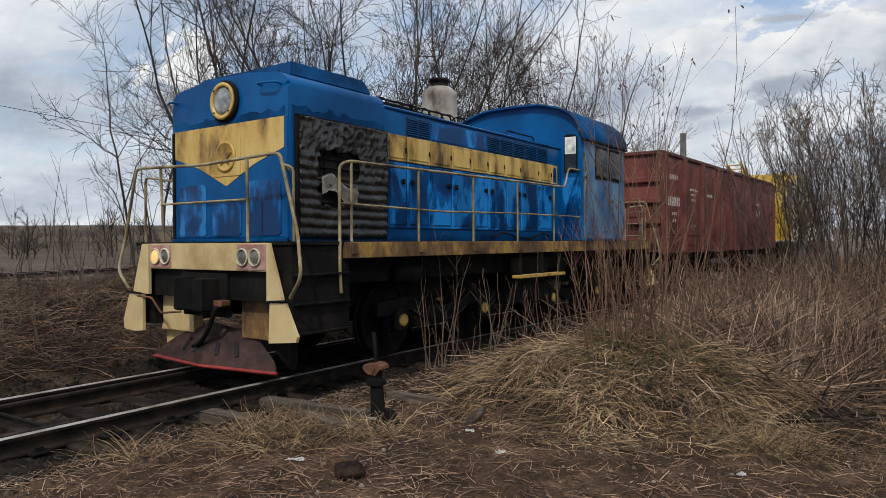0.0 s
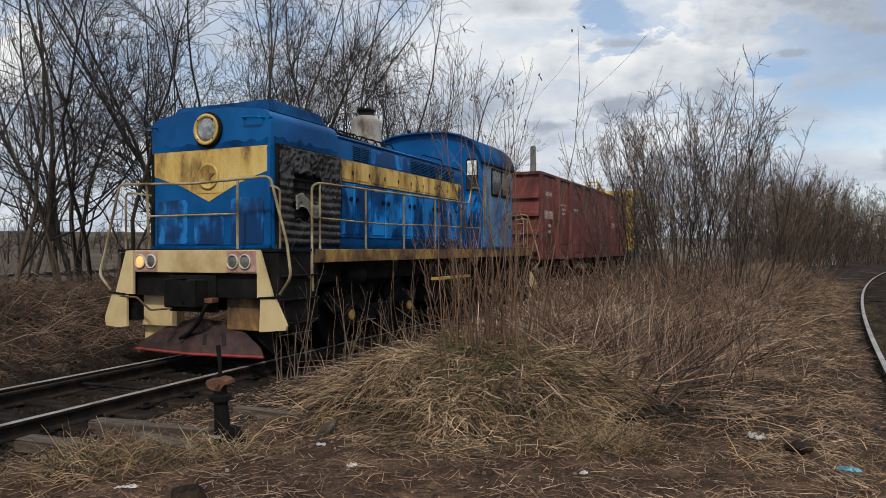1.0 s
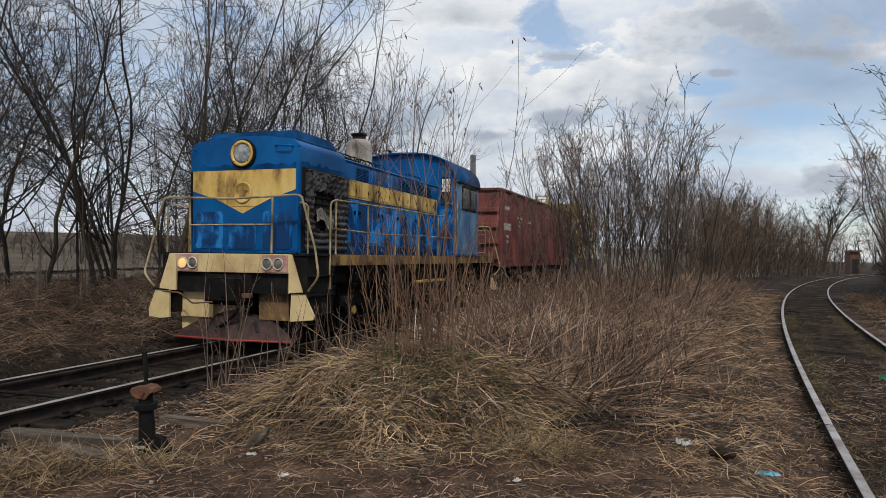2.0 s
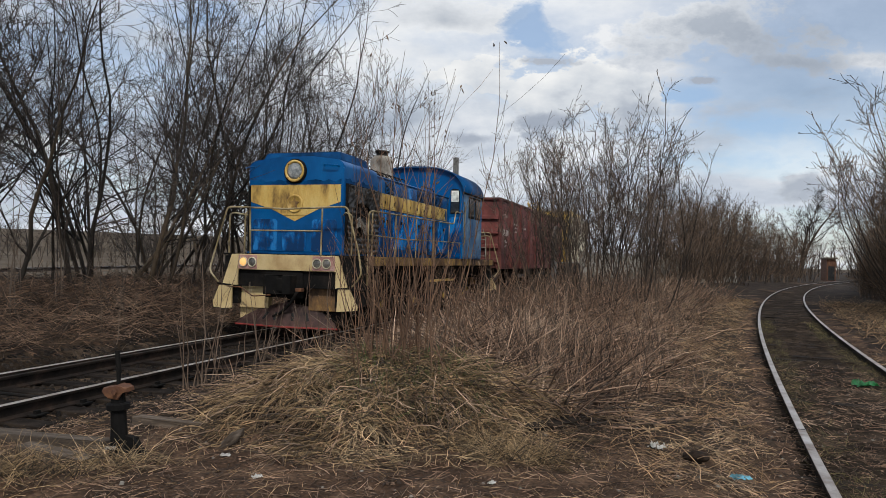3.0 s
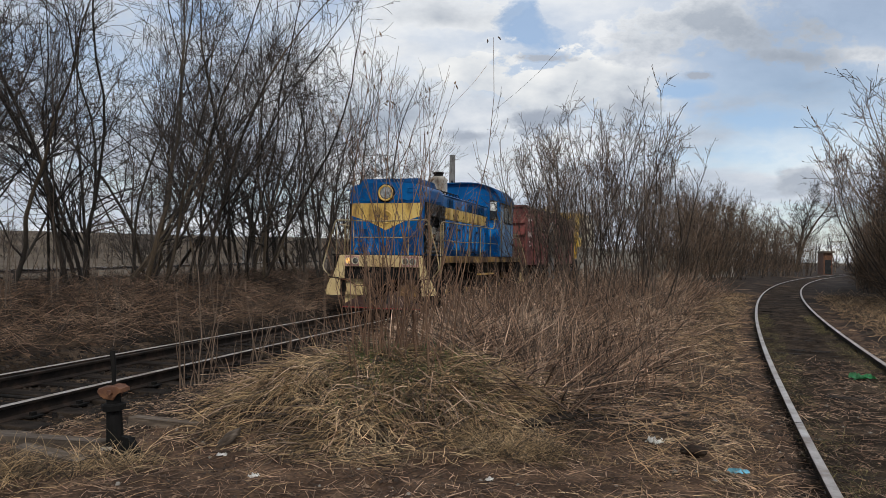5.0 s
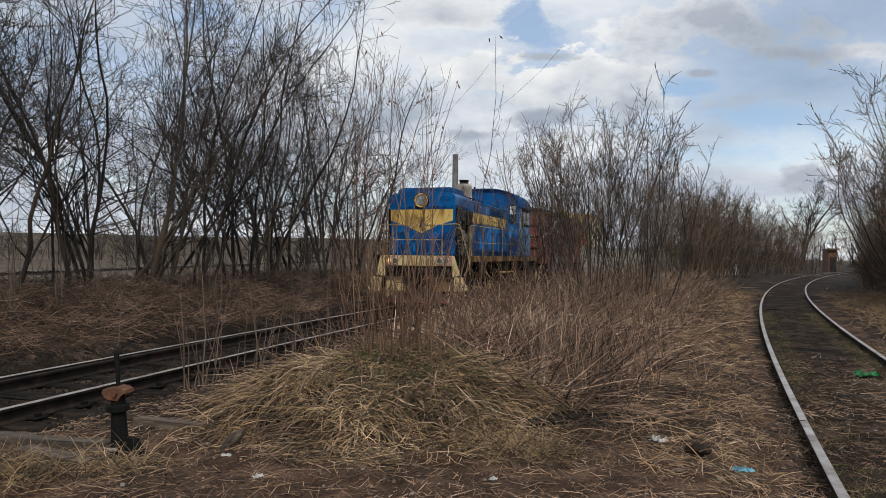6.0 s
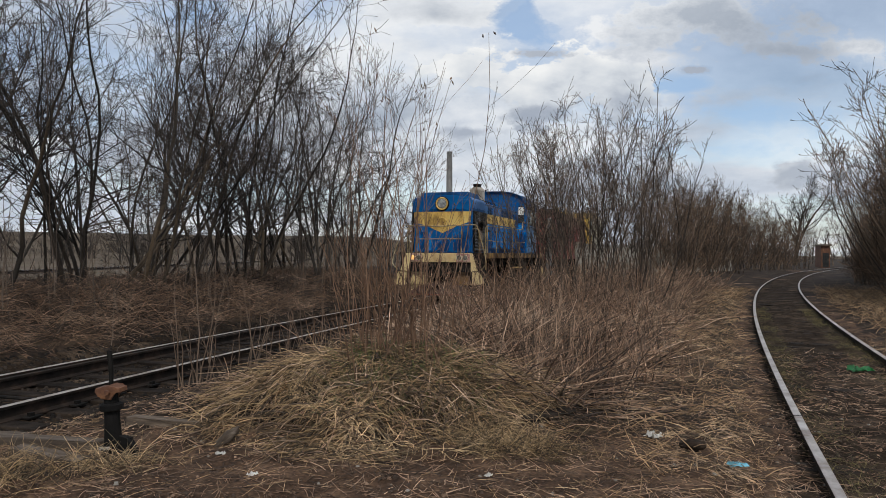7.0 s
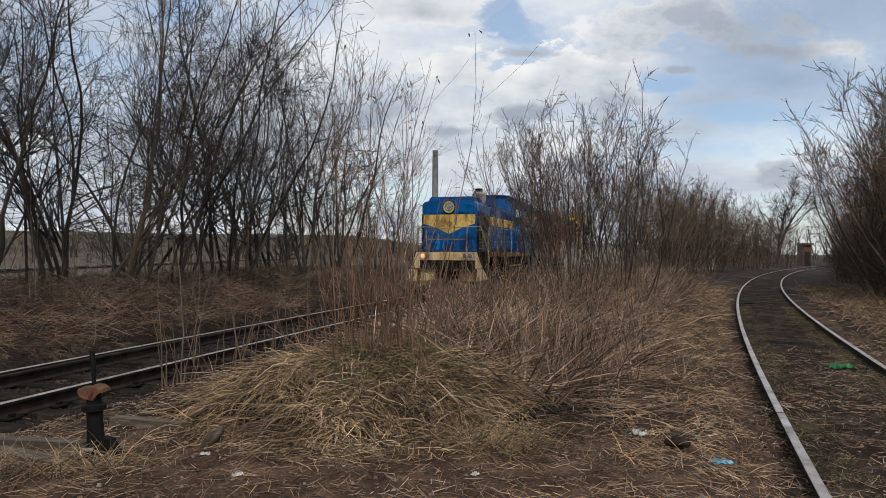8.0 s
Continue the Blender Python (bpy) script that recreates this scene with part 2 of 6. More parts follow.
M_CRANE = material("weathered_machine_yellow", (0.55, 0.33, 0.03), 0.5, 0, (0.25, 0.13, 0.02), (0.62, 0.42, 0.08), 1.2, (1, 1, 1), 0.6, 40, 0.05)
M_PALE = material("weathered_cream_panel", (0.55, 0.50, 0.36), 0.6, 0, (0.3, 0.26, 0.16), (0.62, 0.58, 0.45), 1.2, (1, 1, 1), 0.6, 40, 0.05)
M_RAILTOP = material("polished_rail_steel", (0.42, 0.37, 0.335), 0.42, 0.55, (0.22, 0.17, 0.14), (0.56, 0.51, 0.47), 3, (1, 1, 1), 0.6, 60, 0.05)
M_RAIL = material("brown_rail_steel", (0.015, 0.0105, 0.008), 0.75, 0.0, (0.006, 0.0045, 0.004), (0.040, 0.024, 0.016), 4, (1, 1, 1), 0.7, 60, 0.2, spec=0.2)
M_SLEEPER = material("tarred_sleeper_wood", (0.012, 0.0088, 0.0068), 0.85, 0, (0.004, 0.0033, 0.0028), (0.040, 0.029, 0.021), 3, (1, 1, 1), 0.8, 60, 0.35, per_object=0.3, spec=0.12)
M_OLDWOOD = material("weathered_grey_wood", (0.064, 0.045, 0.030), 0.85, 0, (0.028, 0.021, 0.016), (0.14, 0.11, 0.085), 4, (1, 6, 6), 0.8, 60, 0.4, per_object=0.25)
M_CONCRETE = material("old_concrete", (0.25, 0.235, 0.20), 0.85, 0, (0.12, 0.11, 0.09), (0.33, 0.31, 0.27), 1.5, (1, 1, 1), 0.7, 50, 0.2)
M_POLE = material("weathered_pole", (0.155, 0.15, 0.145), 0.85, 0, None, None, 2, (1, 1, 0.4), 0.6, 50, 0.2)
M_BARK = material("brown_willow_bark", (0.040, 0.029, 0.020), 0.88, 0, (0.012, 0.009, 0.007), (0.13, 0.085, 0.042), 0.5, (1, 1, 0.4), 0.8, 60, 0.3, island=0.6, grain_amp=0.3)
M_TWIG = material("dull_brown_twigs", (0.030, 0.0215, 0.016), 0.85, 0, (0.010, 0.007, 0.006), (0.078, 0.055, 0.038), 0.5, (1, 1, 1), 0.8, 30, 0, island=0.75)
M_REDTWIG = material("red_brown_shoots", (0.135, 0.074, 0.042), 0.8, 0, (0.035, 0.018, 0.011), (0.27, 0.165, 0.10), 1.5, (1, 1, 1), 0.9, 30, 0, island=0.7)
M_STALK = material("dead_brown_stalks", (0.19, 0.118, 0.076), 0.85, 0, (0.024, 0.013, 0.008), (0.50, 0.365, 0.26), 1.0, (1, 1, 1), 0.9, 30, 0, island=0.85)
M_STRAW = material("bleached_dry_grass", (0.255, 0.162, 0.086), 0.85, 0, (0.05, 0.029, 0.015), (0.58, 0.425, 0.26), 1.2, (1, 1, 1), 0.9, 30, 0, island=0.85)
M_MOUND = material("matted_olive_straw", (0.195, 0.130, 0.066), 0.85, 0, (0.026, 0.018, 0.009), (0.50, 0.365, 0.215), 1.2, (1, 1, 1), 0.9, 30, 0, island=0.85)
M_DRYTWIG = material("dry_dead_stems", (0.115, 0.076, 0.050), 0.8, 0, (0.04, 0.025, 0.017), (0.22, 0.16, 0.115), 2, (1, 1, 1), 0.9, 30, 0, island=0.5)
M_GREYTWIG = material("grey_brown_shoots", (0.082, 0.058, 0.041), 0.85, 0, (0.024, 0.016, 0.012), (0.19, 0.135, 0.095), 0.8, (1, 1, 1), 0.9, 30, 0, island=0.75)
M_HEDGE = material("warm_brown_hedge_twigs", (0.088, 0.055, 0.032), 0.85, 0, (0.025, 0.016, 0.010), (0.19, 0.125, 0.075), 0.8, (1, 1, 1), 0.9, 30, 0, island=0.75)
M_BANK = material("dull_red_brown_stalks", (0.112, 0.067, 0.041), 0.85, 0, (0.014, 0.008, 0.005), (0.32, 0.215, 0.145), 1.0, (1, 1, 1), 0.9, 30, 0, island=0.85)
M_CRUMB = material("crumbs_of_soil", (0.072, 0.042, 0.026), 0.95, 0, (0.018, 0.010, 0.006), (0.20, 0.13, 0.085), 5, (1, 1, 1), 0.8, 60, 0.3, island=0.6)
M_GREEN = material("fresh_green_grass", (0.085, 0.12, 0.03), 0.8, 0, (0.04, 0.06, 0.018), (0.14, 0.17, 0.05), 2, (1, 1, 1), 0.8, 30, 0, island=0.4)
M_MOSS = material("olive_moss_and_grass", (0.10, 0.083, 0.032), 0.85, 0, (0.03, 0.025, 0.010), (0.22, 0.165, 0.075), 2, (1, 1, 1), 0.8, 30, 0, island=0.6)
M_LEAF = material("withered_leaves", (0.12, 0.075, 0.045), 0.85, 0, None, None, 3, (1, 1, 1), 0.7, 30, 0, island=0.4)
M_SOIL = material("littered_brown_soil", (0.052, 0.0295, 0.0172), 0.94, 0, (0.011, 0.006, 0.004), (0.155, 0.093, 0.056), 2.2, (1, 1, 1), 0.95, 34, 1.0, grain_amp=0.6, spec=0.2)
M_BED = material("oily_track_bed", (0.024, 0.0165, 0.0110), 0.95, 0, (0.006, 0.0042, 0.003), (0.085, 0.060, 0.041), 1.8, (1, 1, 1), 0.9, 40, 0.8, grain_amp=0.6, spec=0.06)
# turf brown taken near black: the deep shade between stalks is in its colour
M_TURF = material("shade_dark_turf_thatch", (0.017, 0.0098, 0.0056), 0.95, 0, (0.005, 0.003, 0.002), (0.07, 0.045, 0.026), 0.7, (1, 1, 1), 0.95, 22, 1.0, grain_amp=0.6, spec=0.2)
M_FIELD = material("pale_dead_field", (0.080, 0.061, 0.043), 0.95, 0, (0.035, 0.026, 0.020), (0.13, 0.105, 0.075), 0.04, (1, 1, 1), 0.9, 3, 0.3, grain_amp=0.35, spec=0.1)
M_STONE = material("pale_grey_stone", (0.26, 0.235, 0.20), 0.85, 0, None, None, 8, (1, 1, 1), 0.7, 60, 0.3, per_object=0.3)
M_BALLAST = material("oily_dark_ballast", (0.012, 0.009, 0.007), 0.8, 0, (0.004, 0.0033, 0.0028), (0.038, 0.028, 0.021), 4, (1, 1, 1), 0.8, 60, 0.3, island=0.6, spec=0.15)
M_PAPER = material("crumpled_white_paper", (0.72, 0.71, 0.68), 0.8, 0, (0.5, 0.48, 0.45), None, 9, (1, 1, 1), 0.6, 60, 0.05)
M_MASK = material("pale_blue_fabric", (0.22, 0.55, 0.68), 0.8, 0, None, None, 9, (1, 1, 1), 0.5, 60, 0.05)
M_GREENBAG = material("green_plastic", (0.03, 0.22, 0.07), 0.4, 0, None, None, 9, (1, 1, 1), 0.6, 60, 0.05)

# ---- builders ----
rng = np.random.default_rng(7)


def mesh_of(name, bm, mat, smooth=False):
    me = bpy.data.meshes.new(name)
    bmesh.ops.recalc_face_normals(bm, faces=bm.faces)
    bm.to_mesh(me)
    bm.free()
    me.materials.append(mat)
    if smooth:
        for p in me.polygons:
            p.use_smooth = True
    return me


def part(name, bm, mat, parent=None, label="", smooth=False):
    ob = new(name, mesh_of(name, bm, mat, smooth))
    if parent is not None:
        ob.parent = parent
    return tagged(ob, label)


def empty(name, label, category, group="", kind=""):
    return tagged(new(name), label, category, group, kind)


def box(bm, x0, x1, y0, y1, z0, z1, bev=0.0):
    vs = [bm.verts.new((x, y, z)) for x in (x0, x1) for y in (y0, y1) for z in (z0, z1)]
    fs = [bm.faces.new([vs[i] for i in q]) for q in ((0, 1, 3, 2), (4, 6, 7, 5), (0, 4, 5, 1), (2, 3, 7, 6), (0, 2, 6, 4), (1, 5, 7, 3))]
    if bev:
        bmesh.ops.bevel(bm, geom=list({e for f in fs for e in f.edges}), offset=bev, segments=2, affect="EDGES", profile=0.6)
    return bm


def BOX(*a):
    return box(bmesh.new(), *a)


def prism(bm, outline, axis, a, b, bev=0.0):
    """An outline in the plane across the axis, drawn out from a to b."""
    def at(p, q, w):
        return (w, p, q) if axis == "x" else (p, w, q) if axis == "y" else (p, q, w)
    lo = [bm.verts.new(at(p, q, a)) for p, q in outline]
    hi = [bm.verts.new(at(p, q, b)) for p, q in outline]
    n = len(outline)
    fs = [bm.faces.new(lo), bm.faces.new(hi[::-1])]
    fs += [bm.faces.new((lo[i], hi[i], hi[(i + 1) % n], lo[(i + 1) % n])) for i in range(n)]
    if bev:
        bmesh.ops.bevel(bm, geom=list({e for f in fs[:2] for e in f.edges}), offset=bev, segments=3, affect="EDGES", profile=0.5)
    return bm


def tube(bm, pts, r, sides=8, r2=None):
    """A round bar along points, closed at its ends."""
    pts = [Vector(p) for p in pts]
    rings, side = [], None
    for i, p in enumerate(pts):
        t = (pts[min(i + 1, len(pts) - 1)] - pts[max(i - 1, 0)]).normalized()
        if side is None:
            side = t.cross(Vector((0, 0, 1)) if abs(t.z) < 0.9 else Vector((1, 0, 0))).normalized()
        side = (side - t * side.dot(t)).normalized()
        up = t.cross(side)
        rad = r if r2 is None else r + (r2 - r) * i / (len(pts) - 1)
        rings.append([bm.verts.new(p + (side * math.cos(a) + up * math.sin(a)) * rad) for a in (2 * math.pi * k / sides for k in range(sides))])
    for a, b in zip(rings, rings[1:]):
        for k in range(sides):
            bm.faces.new((a[k], a[(k + 1) % sides], b[(k + 1) % sides], b[k]))
    bm.faces.new(rings[0][::-1])
    bm.faces.new(rings[-1])
    return bm


def TUBE(*a, **k):
    return tube(bmesh.new(), *a, **k)


def lathe(bm, axis_p, axis_d, profile, sides=24):
    """A turned form: (distance along, radius) pairs about an axis."""
    o, d = Vector(axis_p), Vector(axis_d).normalized()
    s = d.cross(Vector((0, 0, 1)) if abs(d.z) < 0.9 else Vector((1, 0, 0))).normalized()
    u = d.cross(s)
    rings = [[bm.verts.new(o + d * h + (s * math.cos(2 * math.pi * k / sides) + u * math.sin(2 * math.pi * k / sides)) * r) for k in range(sides)] for h, r in profile]
    for a, b in zip(rings, rings[1:]):
        for k in range(sides):
            bm.faces.new((a[k], a[(k + 1) % sides], b[(k + 1) % sides], b[k]))
    bm.faces.new(rings[0][::-1])
    bm.faces.new(rings[-1])
    return bm


def LATHE(*a, **k):
    return lathe(bmesh.new(), *a, **k)


def round_path(pts, r=0.08, n=4):
    """A polyline with its corners rounded."""
    pts = [Vector(p) for p in pts]
    out = [pts[0]]
    for a, b, c in zip(pts, pts[1:], pts[2:]):
        u, v = (a - b).normalized(), (c - b).normalized()
        rr = min(r, (a - b).length * 0.45, (c - b).length * 0.45)
        p, q = b + u * rr, b + v * rr
        out += [p.lerp(b, k / n).lerp(b.lerp(q, k / n), k / n) for k in range(n + 1)]
    return out + [pts[-1]]


# ---- plan: the two tracks ----
T1_TH, T1_OFF, T1_K = 15.826, -6.979, 0.103      # heading, offset and bend of the train's track
RAIL_Z = 0.02
HALF = 0.797                                      # half the distance between rail centres


def arc(p0, th, k, s):
    a, kk = radians(th), radians(k)
    d, n = np.array((math.sin(a), math.cos(a))), np.array((math.cos(a), -math.sin(a)))
    return np.array(p0) + d * math.sin(kk * s) / kk + n * (1 - math.cos(kk * s)) / kk, th + k * s


T1_P0 = (T1_OFF * math.cos(radians(T1_TH)), -T1_OFF * math.sin(radians(T1_TH)))
T2_TH, T2_K, HALF2 = 21.33, 0.175, 0.835
T2_P0 = (3.57, 4.605)


def t1(s):
    return arc(T1_P0, T1_TH, T1_K, s)


def t2(s):
    return arc(T2_P0, T2_TH, T2_K, s)


def side_of(p0, th, k):
    """Signed distance to the right of a track, for arrays of points."""
    a, r = radians(th), 1 / radians(k)
    c = np.array(p0) + np.array((math.cos(a), -math.sin(a))) * r
    return lambda x, y: r - np.hypot(x - c[0], y - c[1])


d1, d2 = side_of(T1_P0, T1_TH, T1_K), side_of(T2_P0, T2_TH, T2_K)


def ramp01(x, a, b):
    t = np.clip((x - a) / (b - a), 0, 1)
    return t * t * (3 - 2 * t)


def waves(x, y):
    return (np.sin(x * 1.7 + 1.3 * np.sin(y * 0.9)) * np.sin(y * 1.9 + 1.1 * np.sin(x * 1.3 + 2)) * 0.5
            + 0.35 * np.sin(x * 4.1 + 2.2 * np.sin(y * 2.3)) * np.sin(y * 4.7 + 1.7) + 0.2 * np.sin(x * 9.3 + y * 3.1) * np.sin(y * 10.7 - x * 2.9))


def ground_z(x, y):
    x, y = np.asarray(x, float), np.asarray(y, float)
    a, b = d1(x, y), d2(x, y)
    z = 0.035 * waves(x, y)
    mid = ramp01(a, 1.9, 4.0) * ramp01(-b, 2.6, 5.0)
    z += 0.34 * mid * ramp01(y, 5.6, 7.6)
    z += 0.30 * np.exp(-(((x + 0.45) / 1.35) ** 2 + ((y - 6.85) / 0.95) ** 2) ** 1.5)
    z += 0.10 * np.exp(-(((x - 1.0) / 0.9) ** 2 + ((y - 6.9) / 0.7) ** 2)) + 0.06 * mid * waves(x * 0.6, y * 0.6)
    z += 0.13 * np.exp(-(((x + 3.05) / 0.45) ** 2 + ((y - 4.55) / 0.3) ** 2))
    bank = ramp01(-a, 1.7, 4.6)
    z += bank * (0.78 + 0.10 * waves(x * 0.5, y * 0.5)) - 0.95 * ramp01(-a, 9, 16)
    bed1 = 1 - ramp01(np.abs(a), 1.25, 2.1)
    z = z * (1 - bed1) + bed1 * (-0.17 + 0.012 * waves(x * 3, y * 3))
    bed2 = 1 - ramp01(np.abs(b), 1.0, 1.9)
    z = z * (1 - bed2) + bed2 * (-0.095 + 0.015 * waves(x * 2, y * 2))
    dist = np.hypot(x, y)
    far = ramp01(dist, 60, 110)
    rise = 9.5 * ramp01(dist, 170, 330) * ramp01(-x, -40, 40) * ramp01(y, -60, 60)
    return z * (1 - far) + far * (rise + 0.4 * far * waves(x * 0.02, y * 0.02) - 0.1)


# ---- ground ----


def grid_axis(lo, hi, step, reach):
    core = list(np.arange(lo, hi + step / 2, step))
    up, w = [hi], step
    while up[-1] < reach:
        w *= 1.13
        up.append(up[-1] + w)
    dn, w = [lo], step
    while dn[-1] > -reach:
        w *= 1.13
        dn.append(dn[-1] - w)
    return np.array(dn[:0:-1] + core + up[1:])


def raw_mesh(name, verts, faces, mat, smooth=False):
    """A mesh of quads from arrays."""
    me = bpy.data.meshes.new(name)
    verts, faces = np.asarray(verts, np.float32), np.asarray(faces, np.int32)
    me.vertices.add(len(verts))
    me.vertices.foreach_set("co", verts.ravel())
    k = faces.shape[1]
    me.loops.add(faces.size)
    me.loops.foreach_set("vertex_index", faces.ravel())
    me.polygons.add(len(faces))
    me.polygons.foreach_set("loop_start", np.arange(0, faces.size, k, dtype=np.int32))
    if smooth:
        me.polygons.foreach_set("use_smooth", np.ones(len(faces), bool))
    me.update(calc_edges=True)
    me.validate()
    me.materials.append(mat)
    return me


gx, gy = grid_axis(-11, 11, 0.11, 1800), grid_axis(2.5, 22, 0.11, 1800)
GX, GY = np.meshgrid(gx, gy)
GZ = ground_z(GX, GY)
near = (np.abs(GX) < 14) & (np.abs(GY - 10) < 16)
GZ = GZ + near * rng.normal(0, 0.012, GZ.shape)
nx, ny = len(gx), len(gy)
idx = np.arange(nx * ny).reshape(ny, nx)
quads = np.stack([idx[:-1, :-1], idx[:-1, 1:], idx[1:, 1:], idx[1:, :-1]], -1).reshape(-1, 4)
ground = new("ground", raw_mesh("ground", np.stack([GX, GY, GZ], -1).reshape(-1, 3), quads, M_SOIL, True))
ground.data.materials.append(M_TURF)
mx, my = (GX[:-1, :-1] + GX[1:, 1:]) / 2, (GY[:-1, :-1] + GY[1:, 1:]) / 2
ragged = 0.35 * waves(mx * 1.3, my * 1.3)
# where stalks and grass stand, the ground gets the turf with painted-in gap shade
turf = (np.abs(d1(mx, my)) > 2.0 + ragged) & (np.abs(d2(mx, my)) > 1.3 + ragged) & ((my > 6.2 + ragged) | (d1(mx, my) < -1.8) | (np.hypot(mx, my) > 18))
ground.data.materials.append(M_FIELD)
ground.data.materials.append(M_BED)
field = d1(mx, my) < -13
beds = (np.abs(d1(mx, my)) < 1.95 + ragged) | (np.abs(d2(mx, my)) < 0.98 + 0.4 * ragged)
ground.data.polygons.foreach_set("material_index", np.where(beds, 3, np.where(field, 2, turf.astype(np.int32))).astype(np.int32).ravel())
tagged(ground, "brown soil littered with dead grass and twigs", "ground", kind="structure")

# ---- tracks ----
RAIL_OUT = [(-0.075, -0.16), (0.075, -0.16), (0.075, -0.145), (0.012, -0.125), (0.010, -0.04), (0.037, -0.03), (0.037, -0.005), (0.030, 0.0), (-0.030, 0.0), (-0.037, -0.005), (-0.037, -0.03), (-0.010, -0.04), (-0.012, -0.125), (-0.075, -0.145)]


def rail_along(name, line, lateral, s0, s1, top, parent, label, step=1.0, shine=True):
    """A rail with head, web and foot, swept along a track, and its bright running band."""
    bm = bmesh.new()
    n = max(2, int((s1 - s0) / step))
    rings = []
    for i in range(n + 1):
        s = s0 + (s1 - s0) * i / n
        p, h = line(s)
        off = lateral(s) if callable(lateral) else lateral
        c, q = math.cos(radians(h)), math.sin(radians(h))
        rings.append([bm.verts.new((p[0] + c * (off + u), p[1] - q * (off + u), top + z)) for u, z in RAIL_OUT])
    m = len(RAIL_OUT)
    for a, b in zip(rings, rings[1:]):
        for k in range(m):
            f = bm.faces.new((a[k], a[(k + 1) % m], b[(k + 1) % m], b[k]))
            f.material_index = 1 if shine and k in (6, 7, 8) else 0
    bm.faces.new(rings[0][::-1])
    bm.faces.new(rings[-1])
    ob = part(name, bm, M_RAIL, parent, label)
    ob.data.materials.append(M_RAILTOP)
    return ob


track_a = empty("railway_track", "dark railway track with switch blades and tarred sleepers", "railway track", kind="structure")
track_b = empty("railway_track", "bending railway track with worn rails half sunk in soil", "railway track", kind="structure")
rail_along("rail", t1, HALF, -14, 75, RAIL_Z, track_a, "steel rail with bright worn top")
rail_along("rail", t1, -HALF, -14, 75, RAIL_Z, track_a, "steel rail with bright worn top")
rail_along("switch_blade", t1, lambda s: -HALF + 0.095 + 0.014 * max(0, 13 - s), -14, 15.0, RAIL_Z - 0.012, track_a, "switch blade beside the rail", shine=False)
rail_along("switch_blade", t1, lambda s: HALF - 0.17 - 0.05 * max(0, 3 - s), -14, 3.2, RAIL_Z - 0.02, track_a, "switch blade beside the rail", shine=False)
rail_along("rail", t2, HALF2, -14, 120, RAIL_Z - 0.005, track_b, "steel rail with bright worn top")
rail_along("rail", t2, -HALF2, -14, 2.08, RAIL_Z - 0.005, track_b, "steel rail with bright worn top")
rail_along("rail", t2, -HALF2, 2.11, 120, RAIL_Z - 0.005, track_b, "steel rail with bright worn top")


def board(name, p, h, length, width, thick, z, mat, parent=None, label="", tilt=0.0, rise=0.0):
    bm = BOX(-length / 2, length / 2, -width / 2, width / 2, -thick, 0, 0.008)
    for v in bm.verts:
        v.co += Vector((random.uniform(-.008, .008), random.uniform(-.008, .008), random.uniform(-.006, .006)))
    ob = part(name, bm, mat, parent, label)
    ob.matrix_basis = pose(p[0], p[1], z, tilt, rise, -h)
    return ob


sleeper_meshes = [mesh_of("sleeper", BOX(-1.37, 1.37, -0.12, 0.12, -0.16, 0, 0.015), M_SLEEPER) for _ in range(1)]
for i in range(105):
    s = -13 + i * 0.62
    p, h = t1(s)
    ob = new("sleeper", sleeper_meshes[0])
    ob.parent = track_a
    ob.matrix_basis = pose(p[0], p[1], RAIL_Z - 0.158 + random.uniform(-0.012, 0.008), random.uniform(-1, 1), 0, -h + random.uniform(-2, 2))
for i in range(120):
    s = -8 + i * 0.62
    p, h = t2(s)
    ob = new("sleeper", sleeper_meshes[0])
    ob.parent = track_b
    ob.matrix_basis = pose(p[0], p[1], RAIL_Z - 0.122 + random.uniform(-0.02, 0.015), random.uniform(-1, 1), 0, -h + random.uniform(-2, 2))
# tie plates and bolts under the near rails
plate = mesh_of("tie_plate", box(box(box(BOX(-0.17, 0.17, -0.085, 0.085, 0, 0.02, 0.004), -0.13, -0.09, -0.03, 0.03, 0.02, 0.055), 0.09, 0.13, -0.03, 0.03, 0.02, 0.055), -0.02, 0.02, -0.02, 0.02, 0.02, 0.03), M_BLACK)
for i in range(34):
    s = -9 + i * 0.62
    p, h = t1(s)
    for side in (-1, 1):
        c, q = math.cos(radians(h)), math.sin(radians(h))
        ob = new("tie_plate", plate)
        ob.parent = track_a
        ob.matrix_basis = pose(p[0] + c * HALF * side, p[1] - q * HALF * side, RAIL_Z - 0.162, 0, 0, -h)
# cross rods of the switch
for s, z in ((2.6, -0.06), (3.1, -0.07), (6.3, -0.06)):
    p, h = t1(s)
    c, q = math.cos(radians(h)), math.sin(radians(h))
    part("switch_rod", TUBE([(p[0] - c * 0.72, p[1] + q * 0.72, z), (p[0] + c * 0.72, p[1] - q * 0.72, z)], 0.02), M_BLACK, track_a, "steel rod between the switch blades")
# timbers that run out from the switch to its stand
for (x, y, h, ln, w, z, tl) in ((-3.78, 6.30, 12, 0.95, 0.16, 0.05, 2), (-3.25, 5.74, 10, 1.15, 0.15, 0.07, -3), (-2.95, 5.36, 26, 0.78, 0.13, 0.06, 5), (-3.85, 5.42, 8, 0.9, 0.17, 0.04, 2), (-2.45, 6.35, 14, 0.7, 0.15, 0.05, -4)):
    tagged(board("timber", (x, y), h, ln, w, 0.10, z + float(ground_z(x, y)), M_OLDWOOD, tilt=tl, rise=random.uniform(-3, 3)), "weathered grey sleeper end in dry grass", "timber", "timbers by the switch")


